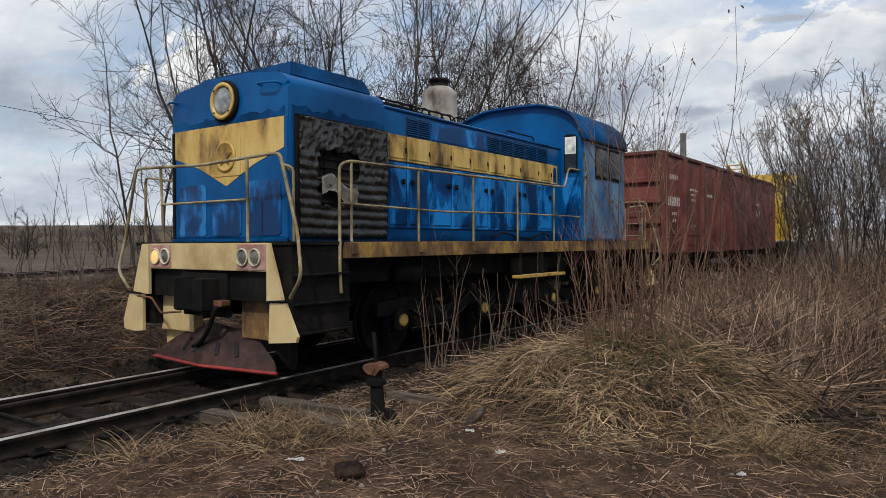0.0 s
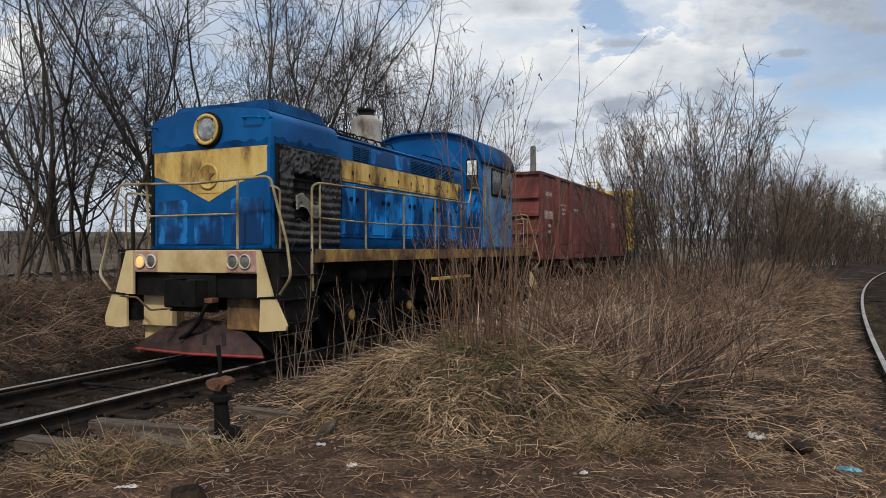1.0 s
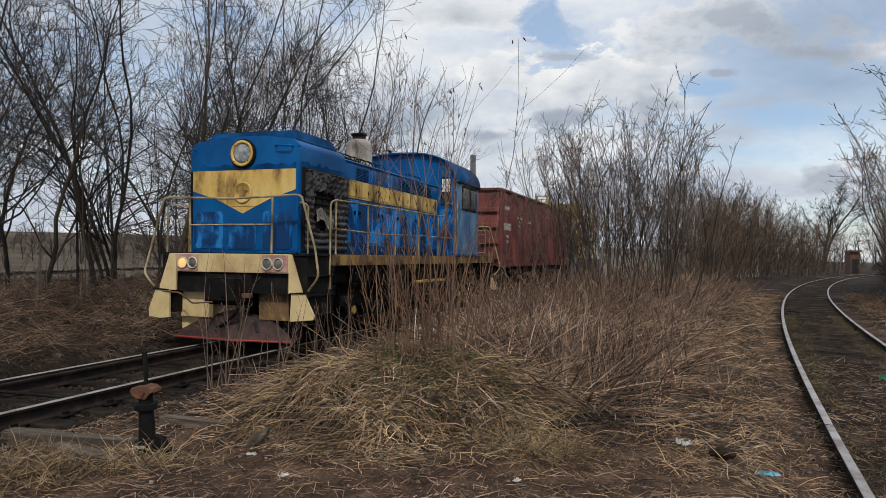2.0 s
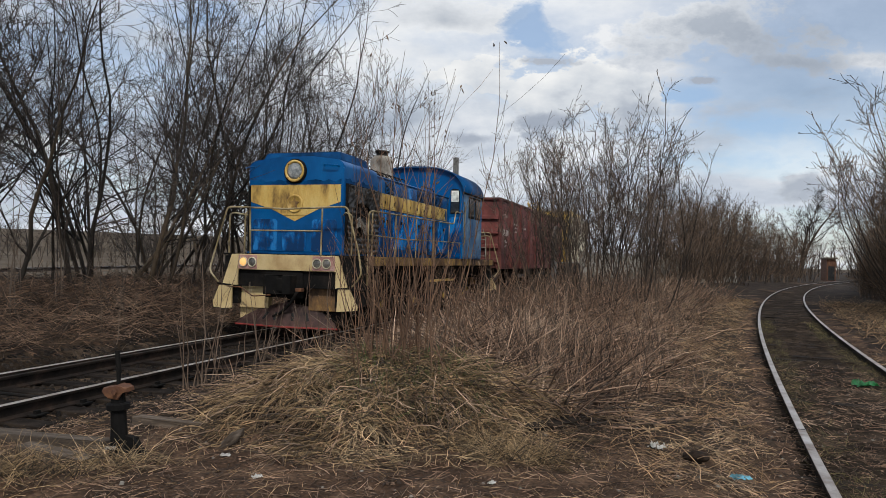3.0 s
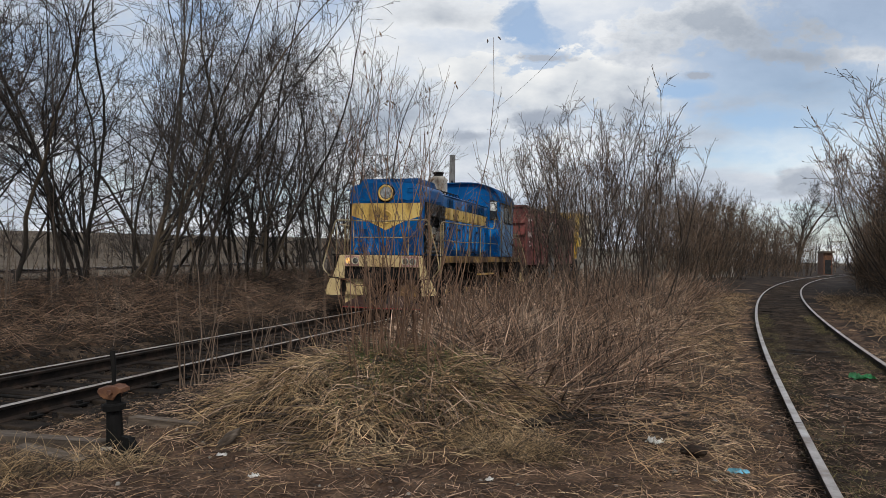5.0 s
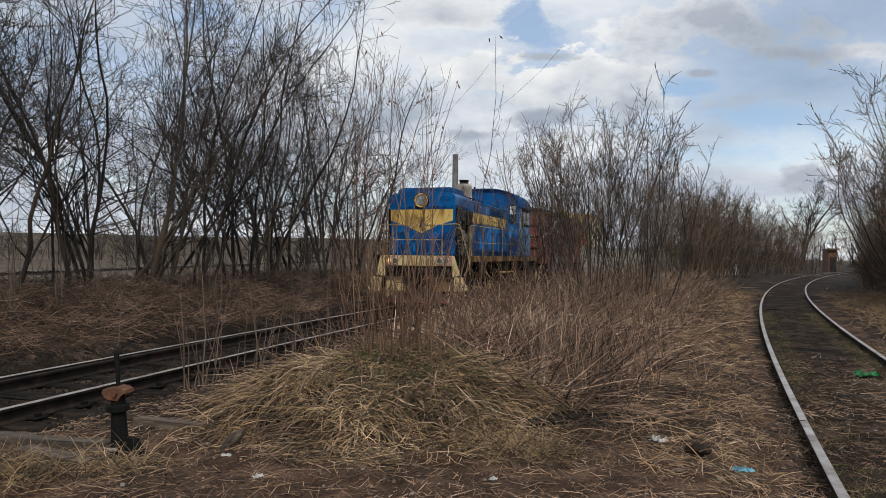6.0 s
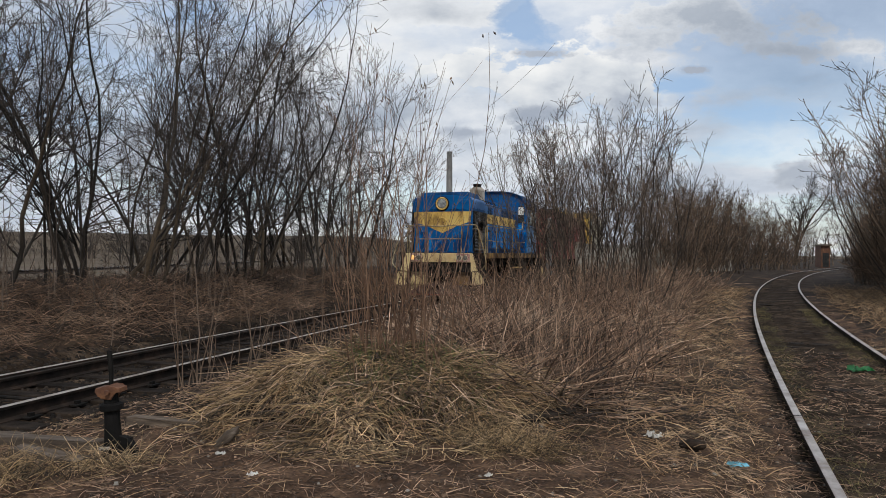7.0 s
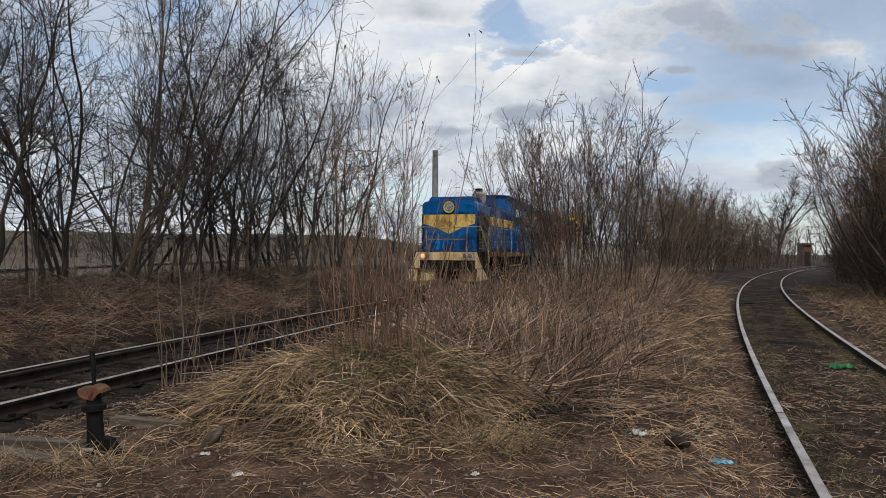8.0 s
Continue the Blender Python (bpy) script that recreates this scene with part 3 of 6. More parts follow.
def make_switch_stand():
    st = empty("switch_stand", "rusty black switch stand with a short lever", "switch stand")
    part("post", TUBE([(0, 0, -0.15), (0.005, 0, 0.2), (0.0, 0, 0.50)], 0.075, 10, 0.052), M_BLACK, st)
    part("collar", LATHE((0, 0, 0.36), (0, 0, 1), [(0, 0.07), (0.01, 0.088), (0.05, 0.088), (0.06, 0.07)], 12), M_BLACK, st)
    part("bracket", prism(bmesh.new(), [(0.05, -0.05), (0.27, -0.05), (0.20, 0.06), (0.12, 0.15), (0.05, 0.17)], "y", -0.02, 0.02), M_BLACK, st)
    part("bracket", prism(bmesh.new(), [(0.05, -0.05), (0.2, -0.05), (0.12, 0.13), (0.05, 0.15)], "y", 0.05, 0.08), M_BLACK, st)
    hd = part("head", prism(bmesh.new(), [(-0.10, 0.515), (-0.085, 0.545), (-0.03, 0.54), (0.02, 0.565), (0.06, 0.545), (0.10, 0.54), (0.105, 0.51), (0.05, 0.50), (0.03, 0.45), (-0.05, 0.46), (-0.06, 0.49)], "y", -0.065, 0.065, 0.012), M_RUST, st, "flaking orange rust head")
    part("bolt", LATHE((0.02, -0.075, 0.515), (0, -1, 0), [(0, 0.02), (0.02, 0.02)], 6), M_RUST, hd)
    part("lever", TUBE(round_path([(0.0, 0.01, 0.53), (0.0, 0.015, 0.68), (-0.012, 0.02, 0.82)], 0.05), 0.016, 8, 0.02), M_BLACK, st, "short dark lever")
    for k in range(3):
        part("bolt", LATHE((0.02 - 0.03 * k, -0.083, 0.09), (0, -1, 0), [(0, 0.014), (0.018, 0.014)], 6), M_STONE, st, "worn bright bolt head")
    return st


make_switch_stand().matrix_basis = pose(-2.50, 5.45, 0.0, 1, -2, -6)

# ---- locomotive: x to its side, y back along it, z up from the rail's foot level ----
loco = empty("diesel_locomotive", "blue and yellow diesel shunting locomotive on rails, weathered", "locomotive")
Z0 = RAIL_Z


def hood_outline(half, low, shoulder, top):
    r = top - shoulder
    right = [(half, low), (half, shoulder - 0.02)] + [(half - 0.26 * (1 - math.cos(a)), shoulder + 0.72 * r * math.sin(a)) for a in (radians(d) for d in range(6, 91, 7))]
    right.append((half * 0.35, top - 0.01))
    return right + [(-x, z) for x, z in right[::-1]]


hood = part("hood", prism(bmesh.new(), hood_outline(1.10, 1.62, 3.40, 3.64), "y", 0.0, 1.68, 0.06), M_BLUE, loco, "blue hood with patchy repainted steel")
rear_hood = part("hood", prism(bmesh.new(), hood_outline(1.085, 1.62, 3.36, 3.55), "y", 1.69, 7.10, 0.012), M_BLUE, loco, "long blue engine hood")
# roof tray over the radiator
bm = bmesh.new()
lo = [bm.verts.new(p) for p in ((-0.93, 0.20, 3.56), (0.93, 0.20, 3.56), (0.93, 1.64, 3.56), (-0.93, 1.64, 3.56))]
hi = [bm.verts.new(p) for p in ((-0.86, 0.28, 3.76), (0.86, 0.28, 3.76), (0.86, 1.56, 3.76), (-0.86, 1.56, 3.76))]
bm.faces.new(lo[::-1]), bm.faces.new(hi)
for k in range(4):
    bm.faces.new((lo[k], lo[(k + 1) % 4], hi[(k + 1) % 4], hi[k]))
bmesh.ops.bevel(bm, geom=bm.edges[:], offset=0.02, segments=2, affect="EDGES")
part("roof_tray", bm, M_ROOF_BLUE, loco, "raised dark blue fan housing")
# headlight
hl = part("headlight", LATHE((0, 0.03, 3.33), (0, -1, 0), [(0, 0.255), (0.065, 0.255), (0.075, 0.24), (0.075, 0.22)], 32), M_BLACK, loco, "round dark headlight housing", True)
bm = bmesh.new()
lathe(bm, (0, -0.045, 3.33), (0, -1, 0), [(0, 0.222), (0.022, 0.225), (0.03, 0.215), (0.028, 0.178), (0.0, 0.175)], 32)
part("rim", bm, M_YELLOW, hl, "yellow ring with bolts", True)
part("lens", LATHE((0, -0.045, 3.33), (0, -1, 0), [(0, 0.174), (0.01, 0.172), (0.022, 0.13), (0.026, 0.05)], 24), M_GLASS, hl, "dusty clear glass", True)
for k in range(4):
    a = radians(45 + 90 * k)
    part("bolt", LATHE((0.19 * math.cos(a), -0.074, 3.33 + 0.19 * math.sin(a)), (0, -1, 0), [(0, 0.011), (0.012, 0.009)], 6), M_BLACK, hl)
part("grab_iron", TUBE(round_path([(0.66, 0.0, 3.44), (0.66, -0.09, 3.45), (0.98, -0.09, 3.43), (0.98, 0.0, 3.42)], 0.04), 0.013), M_BLUE, loco)
part("grab_iron", TUBE(round_path([(-0.98, 0.0, 3.42), (-0.98, -0.12, 3.42), (-1.18, -0.02, 3.41)], 0.04), 0.013), M_BLUE, loco)
# yellow V on the front
part("front_band", prism(bmesh.new(), [(-1.04, 3.05), (1.04, 3.05), (1.04, 2.70), (0.52, 2.54), (0.0, 2.30), (-0.52, 2.54), (-1.04, 2.70)], "y", -0.006, 0.01), M_YELLOW, loco, "grimy yellow chevron stripe")
wavy = [(-1.04 + 2.08 * k / 36, 3.14 + 0.012 * math.sin(k * 0.55) + 0.06 * noise.noise(Vector((k * 0.4, 2, 0)))) for k in range(37)]
part("dark_paint_band", prism(bmesh.new(), [(-1.04, 3.052), (1.04, 3.052)] + wavy[::-1], "y", -0.004, 0.01), M_ROOF_BLUE, loco, "darker old blue paint with a wavy edge")
hatch = part("hatch", prism(bmesh.new(), [(-0.27, 2.42), (0.27, 2.42), (0.27, 2.92), (0.22, 2.96), (-0.22, 2.96), (-0.27, 2.92)], "y", -0.014, -0.004, 0.003), M_YELLOW, loco)
part("round_emblem", LATHE((0, -0.014, 2.66), (0, -1, 0), [(0, 0.19), (0.018, 0.185), (0.02, 0.16), (0.008, 0.15)], 28), M_YELLOW, hatch, "cast round emblem", True)
star = [((0.135 if k % 2 == 0 else 0.053) * math.sin(math.pi * k / 5), 2.66 + (0.135 if k % 2 == 0 else 0.053) * math.cos(math.pi * k / 5)) for k in range(10)]
part("star", prism(bmesh.new(), star, "y", -0.036, -0.018, 0.004), M_RUSTYELLOW, hatch, "rusty five-pointed star")
# raised panels on the lower front
for x0, x1, zt in ((-0.97, -0.40, 2.34), (-0.27, 0.27, 2.10), (0.40, 0.97, 2.34)):
    part("front_panel", prism(bmesh.new(), [(x0, 1.72), (x0 + 0.05, 1.69), (x1 - 0.05, 1.69), (x1, 1.72), (x1, zt - 0.05), (x1 - 0.05, zt), (x0 + 0.05, zt), (x0, zt - 0.05)], "y", -0.010, 0.01, 0.003), M_BLUE_DOOR, loco)
part("front_ledge", BOX(-1.08, 1.08, -0.03, 0.0, 1.62, 1.66, 0.008), M_ROOF_BLUE, loco)
for sx in (-1, 1):
    part("corner_strip", BOX(sx * 1.065 - 0.025, sx * 1.065 + 0.025, -0.02, 0.06, 1.66, 3.04, 0.01), M_BLACK if sx < 0 else M_BLUE, loco)


def radiator(sx):
    # a closed box, its near-black colour standing in for the shade of the opening
    rad = part("radiator", BOX(min(sx * 1.0, sx * 1.105), max(sx * 1.0, sx * 1.105), 0.10, 1.66, 1.67, 3.06), M_DARK, loco, "near-black box painted as the shade inside the radiator")
    fr = bmesh.new()
    for y0, y1, z0, z1 in ((0.08, 0.14, 1.66, 3.08), (1.62, 1.68, 1.66, 3.08), (0.14, 1.62, 1.66, 1.71), (0.14, 1.62, 3.03, 3.08)):
        box(fr, min(sx * 1.10, sx * 1.145), max(sx * 1.10, sx * 1.145), y0, y1, z0, z1, 0.006)
    part("frame", fr, M_BLACK, rad)
    # slats that show inside the hole
    for k in range(6):
        z = 2.10 + k * 0.105
        part("shutter_slat", prism(bmesh.new(), [(sx * 1.108, z), (sx * 1.13, z - 0.03), (sx * 1.135, z - 0.02), (sx * 1.113, z + 0.012)], "y", 0.16, 1.60), M_BLACK, rad)
    # black cover drawn over the shutters: pressed into ribs, creased, torn open in the middle
    cv = bmesh.new()
    n, m = 84, 92
    g = []
    for i in range(n + 1):
        col = []
        for j in range(m + 1):
            y, z = 0.12 + 1.53 * i / n, 1.66 + 1.40 * j / m
            rib = abs(math.sin(math.pi * (z - 1.66) / 0.112 + 0.5 * noise.noise(Vector((y * 2.5, z * 2, sx)))))
            fold = 1 - 2 * abs(noise.noise(Vector((y * 4.5 + 1.6 * z, z * 1.7 - y, 4 + sx))))
            fine = 1 - 2 * abs(noise.noise(Vector((y * 10 - 5 * z, z * 5 + 3 * y, 9))))
            crease = max(0, fold) ** 6 + 0.6 * max(0, fine) ** 4
            high = min(1, max(0, (z - 2.30) / 0.35))
            col.append(cv.verts.new((sx * (1.148 + 0.026 * rib * (1 - 0.75 * high) + (0.012 + 0.034 * high) * crease + 0.03 * noise.noise(Vector((y * 2.5, z * 2, 1)))), y, z)))
        g.append(col)
    for i in range(n):
        for j in range(m):
            y, z = 0.12 + 1.53 * (i + 0.5) / n, 1.66 + 1.40 * (j + 0.5) / m
            rag = 0.05 * noise.noise(Vector((y * 9, z * 9, 3)))
            upper = 0.40 + rag < y < 1.10 + rag and 2.40 + rag < z < 2.70 + rag
            lower = 0.42 + rag < y < 0.98 - 0.9 * (2.28 - z) + rag and 2.02 < z + rag < 2.30
            if not (upper or lower):
                cv.faces.new((g[i][j], g[i + 1][j], g[i + 1][j + 1], g[i][j + 1]))
    bmesh.ops.delete(cv, geom=[v for v in cv.verts if not v.link_faces], context="VERTS")
    bmesh.ops.solidify(cv, geom=cv.faces[:], thickness=0.004)
    part("torn_cover", cv, M_TARP, rad, "crumpled black cover, torn open", True)
    fl = bmesh.new()
    g = [[fl.verts.new((sx * (1.20 + 0.05 * noise.noise(Vector((i * 0.5, j * 0.7, 5)))), 0.42 + 0.62 * i / 12, 2.37 - 0.20 * j / 5 + 0.07 * math.sin(i * 0.5) - 0.05 * (i / 12))) for j in range(6)] for i in range(13)]
    for i in range(12):
        for j in range(5):
            fl.faces.new((g[i][j], g[i + 1][j], g[i + 1][j + 1], g[i][j + 1]))
    bmesh.ops.solidify(fl, geom=fl.faces[:], thickness=0.004)
    part("loose_flap", fl, M_STACK, rad, "pale torn lining that hangs loose", True)
    bars = bmesh.new()
    for y in (0.55, 0.78, 1.0):
        tube(bars, [(sx * 1.115, y, 2.2), (sx * 1.115, y, 2.72)], 0.008, 6)
    for z in (2.35, 2.52, 2.66):
        tube(bars, [(sx * 1.115, 0.4, z), (sx * 1.115, 1.12, z)], 0.008, 6)
    part("grille", bars, M_BLACK, rad)


for sx in (1, -1):
    radiator(sx)


def slab(sx, x0, x1):
    return (min(sx * x0, sx * x1), max(sx * x0, sx * x1))


for sx in (1, -1):
    edges = [1.72, 2.15, 2.70, 3.25, 3.78, 4.31, 4.85, 5.42, 6.10, 6.62]
    for k, (a, b) in enumerate(zip(edges, edges[1:])):
        door = part("side_door", BOX(*slab(sx, 1.083, 1.112), a + 0.012, b - 0.012, 1.80, 2.69, 0.008), M_BLUE_DOOR, loco)
        part("door_panel", BOX(*slab(sx, 1.112, 1.122), a + 0.055, b - 0.055, 1.85, 2.64, 0.006), M_BLUE_DOOR, door)
        hy = b - 0.10 if k % 2 == 0 else a + 0.10
        part("handle", box(BOX(*slab(sx, 1.122, 1.14), hy - 0.035, hy + 0.035, 2.40, 2.47, 0.006), *slab(sx, 1.135, 1.15), hy - 0.075, hy + 0.02, 2.42, 2.445), M_BLACK, door)
        for z in (1.95, 2.58):
            hin = a + 0.015 if k % 2 == 0 else b - 0.015
            part("hinge", TUBE([(sx * 1.108, hin, z - 0.045), (sx * 1.108, hin, z + 0.045)], 0.012, 6), M_ROOF_BLUE, door)
        up = part("upper_door", BOX(*slab(sx, 1.083, 1.114), a + 0.010, b - 0.010, 2.71, 3.065, 0.008), M_YELLOW, loco, "dirty yellow upper door panel")
        part("door_panel", BOX(*slab(sx, 1.114, 1.122), a + 0.05, b - 0.05, 2.75, 3.025, 0.006), M_YELLOW, up)
        part("latch", BOX(*slab(sx, 1.122, 1.132), b - 0.055, b - 0.025, 2.83, 2.90, 0.004), M_BLACK, up)
    end = part("upper_door", BOX(*slab(sx, 1.083, 1.104), 6.63, 6.88, 2.705, 3.065, 0.006), M_YELLOW, loco, "dirty yellow upper door panel")
    part("door_panel", prism(bmesh.new(), [(6.70, 2.74), (6.82, 2.74), (6.82, 2.96), (6.80, 3.01), (6.76, 3.03), (6.72, 3.01), (6.70, 2.96)], "x", *slab(sx, 1.104, 1.109)), M_BLUE_DOOR, end)
    for a, b in ((2.17, 2.42), (2.45, 2.70), (4.33, 4.72), (4.76, 5.15), (5.19, 5.58), (5.62, 6.02), (6.06, 6.48)):
        # no hollow behind the louvres: their inner shade is the panel's colour
        lv = part("louvre_panel", BOX(*slab(sx, 1.08, 1.092), a, b, 3.085, 3.345, 0.004), M_DARK, loco, "louvred vent with a backing painted shade-black")
        for k in range(8):
            z = 3.105 + k * 0.03
            sl = bmesh.new()
            prism(sl, [(sx * 1.092, z), (sx * 1.112, z - 0.004), (sx * 1.112, z + 0.002), (sx * 1.092, z + 0.014)], "y", a + 0.015, b - 0.015)
            part("louvre", sl, M_BLUE, lv)
    wavy = [(0.06 + 1.60 * k / 30, 3.17 + 0.012 * math.sin(k * 0.5 + 1) + 0.06 * noise.noise(Vector((k * 0.4, 5, sx)))) for k in range(31)]
    part("dark_paint_band", prism(bmesh.new(), [(0.06, 3.085), (1.66, 3.085)] + wavy[::-1], "x", *slab(sx, 1.09, 1.104)), M_ROOF_BLUE, loco, "darker old blue paint with a wavy edge")
    part("plain_panel", BOX(*slab(sx, 1.083, 1.096), 2.76, 4.28, 3.09, 3.35, 0.005), M_BLUE_DOOR, loco)
    part("skirt", BOX(*slab(sx, 1.083, 1.10), 1.72, 6.9, 1.62, 1.78, 0.005), M_ROOF_BLUE, loco)
    part("gutter", BOX(*slab(sx, 1.05, 1.10), 1.72, 7.08, 3.40, 3.425, 0.006), M_ROOF_BLUE, loco)
    hose = [(sx * 1.16, 4.4 + 0.25 * k, 1.70 + 0.05 * math.sin(k * 1.1) - 0.02 * math.cos(k * 2.3)) for k in range(9)]
    part("cable", TUBE(hose, 0.016, 6), M_BLACK, loco)
# clutter along the roof
for y0, y1, x in ((1.9, 2.7, 0.80), (2.9, 3.7, 0.80), (5.4, 6.5, 0.8), (2.0, 3.6, -0.8)):
    part("roof_rail", TUBE(round_path([(x, y0, 3.50), (x, y0 + 0.04, 3.60), (x, y1 - 0.04, 3.60), (x, y1, 3.50)], 0.05), 0.014, 6), M_BLACK, loco)
for y in (1.95, 2.35, 2.8, 3.3, 5.6, 6.3):
    part("roof_hatch", BOX(-0.62, 0.62, y, y + 0.32, 3.53, 3.585, 0.015), M_ROOF_BLUE, loco)
part("roof_pipe", TUBE([(0.55, 1.75, 3.60), (0.58, 2.6, 3.62), (0.52, 3.5, 3.60), (0.55, 3.9, 3.58)], 0.025, 8), M_BLACK, loco)
for k in range(7):
    y = 1.85 + 0.33 * k
    part("roof_bracket", TUBE(round_path([(0.70, y, 3.50), (0.74, y + 0.03, 3.61), (0.86, y + 0.12, 3.60), (0.92, y + 0.16, 3.47)], 0.04), 0.012, 6), M_BLACK, loco)
# exhaust stack
stack = part("exhaust_pipe", LATHE((0, 4.50, 3.50), (0, 0, 1), [(0, 0.33), (0.10, 0.33), (0.11, 0.31), (0.62, 0.305), (0.70, 0.31), (0.72, 0.29), (0.80, 0.20)], 28), M_STACK, loco, "wide grey sooty exhaust stack", True)
part("stack_cap", LATHE((0, 4.50, 4.27), (0, 0, 1), [(0, 0.18), (0.05, 0.175), (0.06, 0.155), (0.12, 0.16), (0.13, 0.185), (0.17, 0.185), (0.18, 0.14)], 24), M_BLACK, stack, "sooty black pipe end", True)

# cab
CF, CB, CW = 7.12, 9.28, 1.53


def cab_outline(grow=0.0):
    pts = [(CW + grow, 3.60)]
    for d in (10, 25, 40, 55, 70, 80, 90):
        a = radians(d)
        pts.append(((CW + grow) * math.cos(a) ** 0.75 if d < 90 else 0.0, 3.60 + (0.74 + grow) * math.sin(a) ** 0.9))
    return pts + [(-x, z) for x, z in pts[-2::-1]]


cab = part("cab", prism(bmesh.new(), [(CW, 1.62), *cab_outline(), (-CW, 1.62)], "y", CF, CB, 0.02), M_BLUE, loco, "blue driver's cab with an arched roof")
ro = cab_outline(0.035)
part("cab_roof", prism(bmesh.new(), ro + [(x * 0.985, z - 0.045) for x, z in ro[::-1]], "y", CF - 0.10, CB + 0.12), M_ROOF_BLUE, cab, "arched sooty blue roof", True)
part("roof_horn", LATHE((-0.35, CF + 0.05, 4.36), (0, -0.2, 1), [(0, 0.03), (0.06, 0.03), (0.10, 0.05)], 10), M_BLACK, cab)
for sx in (1, -1):
    part("cab_side", BOX(*slab(sx, CW, CW + 0.012), CF + 0.03, CB - 0.02, 1.66, 3.60, 0.004), M_PALE_BLUE, cab, "chalky faded blue side sheet")
    part("rain_strip", BOX(*slab(sx, CW + 0.005, CW + 0.06), CF - 0.08, CB + 0.1, 3.56, 3.60, 0.008), M_BLACK, cab)
    for y0, y1 in ((CF + 0.55, CF + 1.18), (CF + 1.26, CF + 1.92)):
        wd = part("side_window", BOX(*slab(sx, CW + 0.013, CW + 0.028), y0, y1, 2.86, 3.52, 0.012), M_BLACK, cab)
        part("pane", BOX(*slab(sx, CW + 0.029, CW + 0.034), y0 + 0.05, y1 - 0.05, 2.92, 3.46), M_WINDOW, wd)
    part("door_line", BOX(*slab(sx, CW + 0.013, CW + 0.02), CF + 0.10, CF + 0.48, 1.75, 3.5, 0.004), M_PALE_BLUE, cab)
    fw = part("front_window", prism(bmesh.new(), [(sx * 1.14, 2.96), (sx * 1.42, 2.96), (sx * 1.42, 3.62), (sx * 1.38, 3.68), (sx * 1.20, 3.70), (sx * 1.14, 3.66)], "y", CF - 0.022, CF + 0.005, 0.005), M_BLACK, cab)
    part("pane", BOX(*slab(sx, 1.165, 1.395), CF - 0.028, CF - 0.022, 2.99, 3.30), M_WINDOW, fw)
    part("blind", BOX(*slab(sx, 1.165, 1.395), CF - 0.028, CF - 0.022, 3.31, 3.64), M_WHITE_BLIND, fw, "white blind behind the glass")
    part("front_side_sheet", BOX(*slab(sx, 1.10, 1.49), CF - 0.010, CF, 1.66, 2.85, 0.004), M_BLUE_DOOR, cab)
    part("handrail", TUBE(round_path([(sx * 1.56, CF + 0.02, 2.0), (sx * 1.60, CF - 0.02, 2.1), (sx * 1.60, CF - 0.02, 3.2), (sx * 1.55, CF + 0.02, 3.3)], 0.05), 0.015), M_RAILPAINT, cab)

# frame and walkways
part("deck_plate", BOX(-1.47, 1.47, -0.30, 11.15, 1.58, 1.62), M_BLACK, loco)
part("underframe", box(BOX(-1.15, 1.15, -0.20, 11.05, 1.10, 1.575), -0.7, 0.7, 0.0, 10.8, 0.75, 1.10), M_BLACK, loco)
for sx in (1, -1):
    part("sole_bar", BOX(*slab(sx, 1.42, 1.50), 0.50, 11.15, 1.42, 1.612, 0.008), M_RUSTYELLOW, loco, "rust-streaked yellow sole bar")
    for y0, y1 in ((-0.28, 0.62), (10.4, 11.1)):
        st = part("step_well", BOX(*slab(sx, 1.10, 1.44), y0, y1, 0.58, 1.57, 0.01), M_BLACK, loco)
        for z in (0.60, 0.92, 1.24):
            part("step", BOX(*slab(sx, 1.40, 1.49), y0 + 0.02, y1 - 0.03, z, z + 0.025, 0.006), M_BLACK, st)
    part("air_tank", LATHE((sx * 1.20, 1.7, 1.18), (0, 1, 0), [(0, 0.02), (0.02, 0.10), (0.06, 0.13), (0.50, 0.13), (0.54, 0.10), (0.56, 0.02)], 16), M_BLACK, loco, "", True)
    part("fuel_tank", BOX(*slab(sx, 0.55, 1.28), 4.75, 6.15, 0.55, 1.35, 0.04), M_BLACK, loco)
    part("side_step", BOX(*slab(sx, 1.38, 1.54), 4.6, 6.3, 1.00, 1.05, 0.006), M_YELLOW, loco, "yellow running step")
    for y in (4.7, 5.5, 6.2):
        part("step_hanger", BOX(*slab(sx, 1.44, 1.48), y, y + 0.05, 1.05, 1.42), M_BLACK, loco)
    # side railing
    X = sx * 1.46
    rl = part("side_railing", TUBE(round_path([(X, 0.46, 1.02), (X, 0.44, 1.25), (X, 0.44, 2.50), (X, 0.60, 2.56), (X, 6.05, 2.61), (X, 6.46, 2.62), (X, 6.62, 2.98), (X, CF + 0.05, 2.98)], 0.10, 5), 0.019), M_RAILPAINT, loco, "worn yellow tube railing")
    for y in (0.64, 1.95, 3.30, 4.65, 6.0):
        po = part("post", TUBE([(X, y, 1.50), (X, y, 2.57)], 0.017, 8), M_RAILPAINT, rl)
        part("foot", BOX(*slab(sx, 1.50, 1.53), y - 0.05, y + 0.05, 1.47, 1.60, 0.006), M_RUSTYELLOW, po)
    part("mid_rail", TUBE([(X, 0.45, 2.06), (X, 2.5, 2.03), (X, 4.65, 2.07), (X, CF, 2.08)], 0.014, 8), M_RAILPAINT, rl)
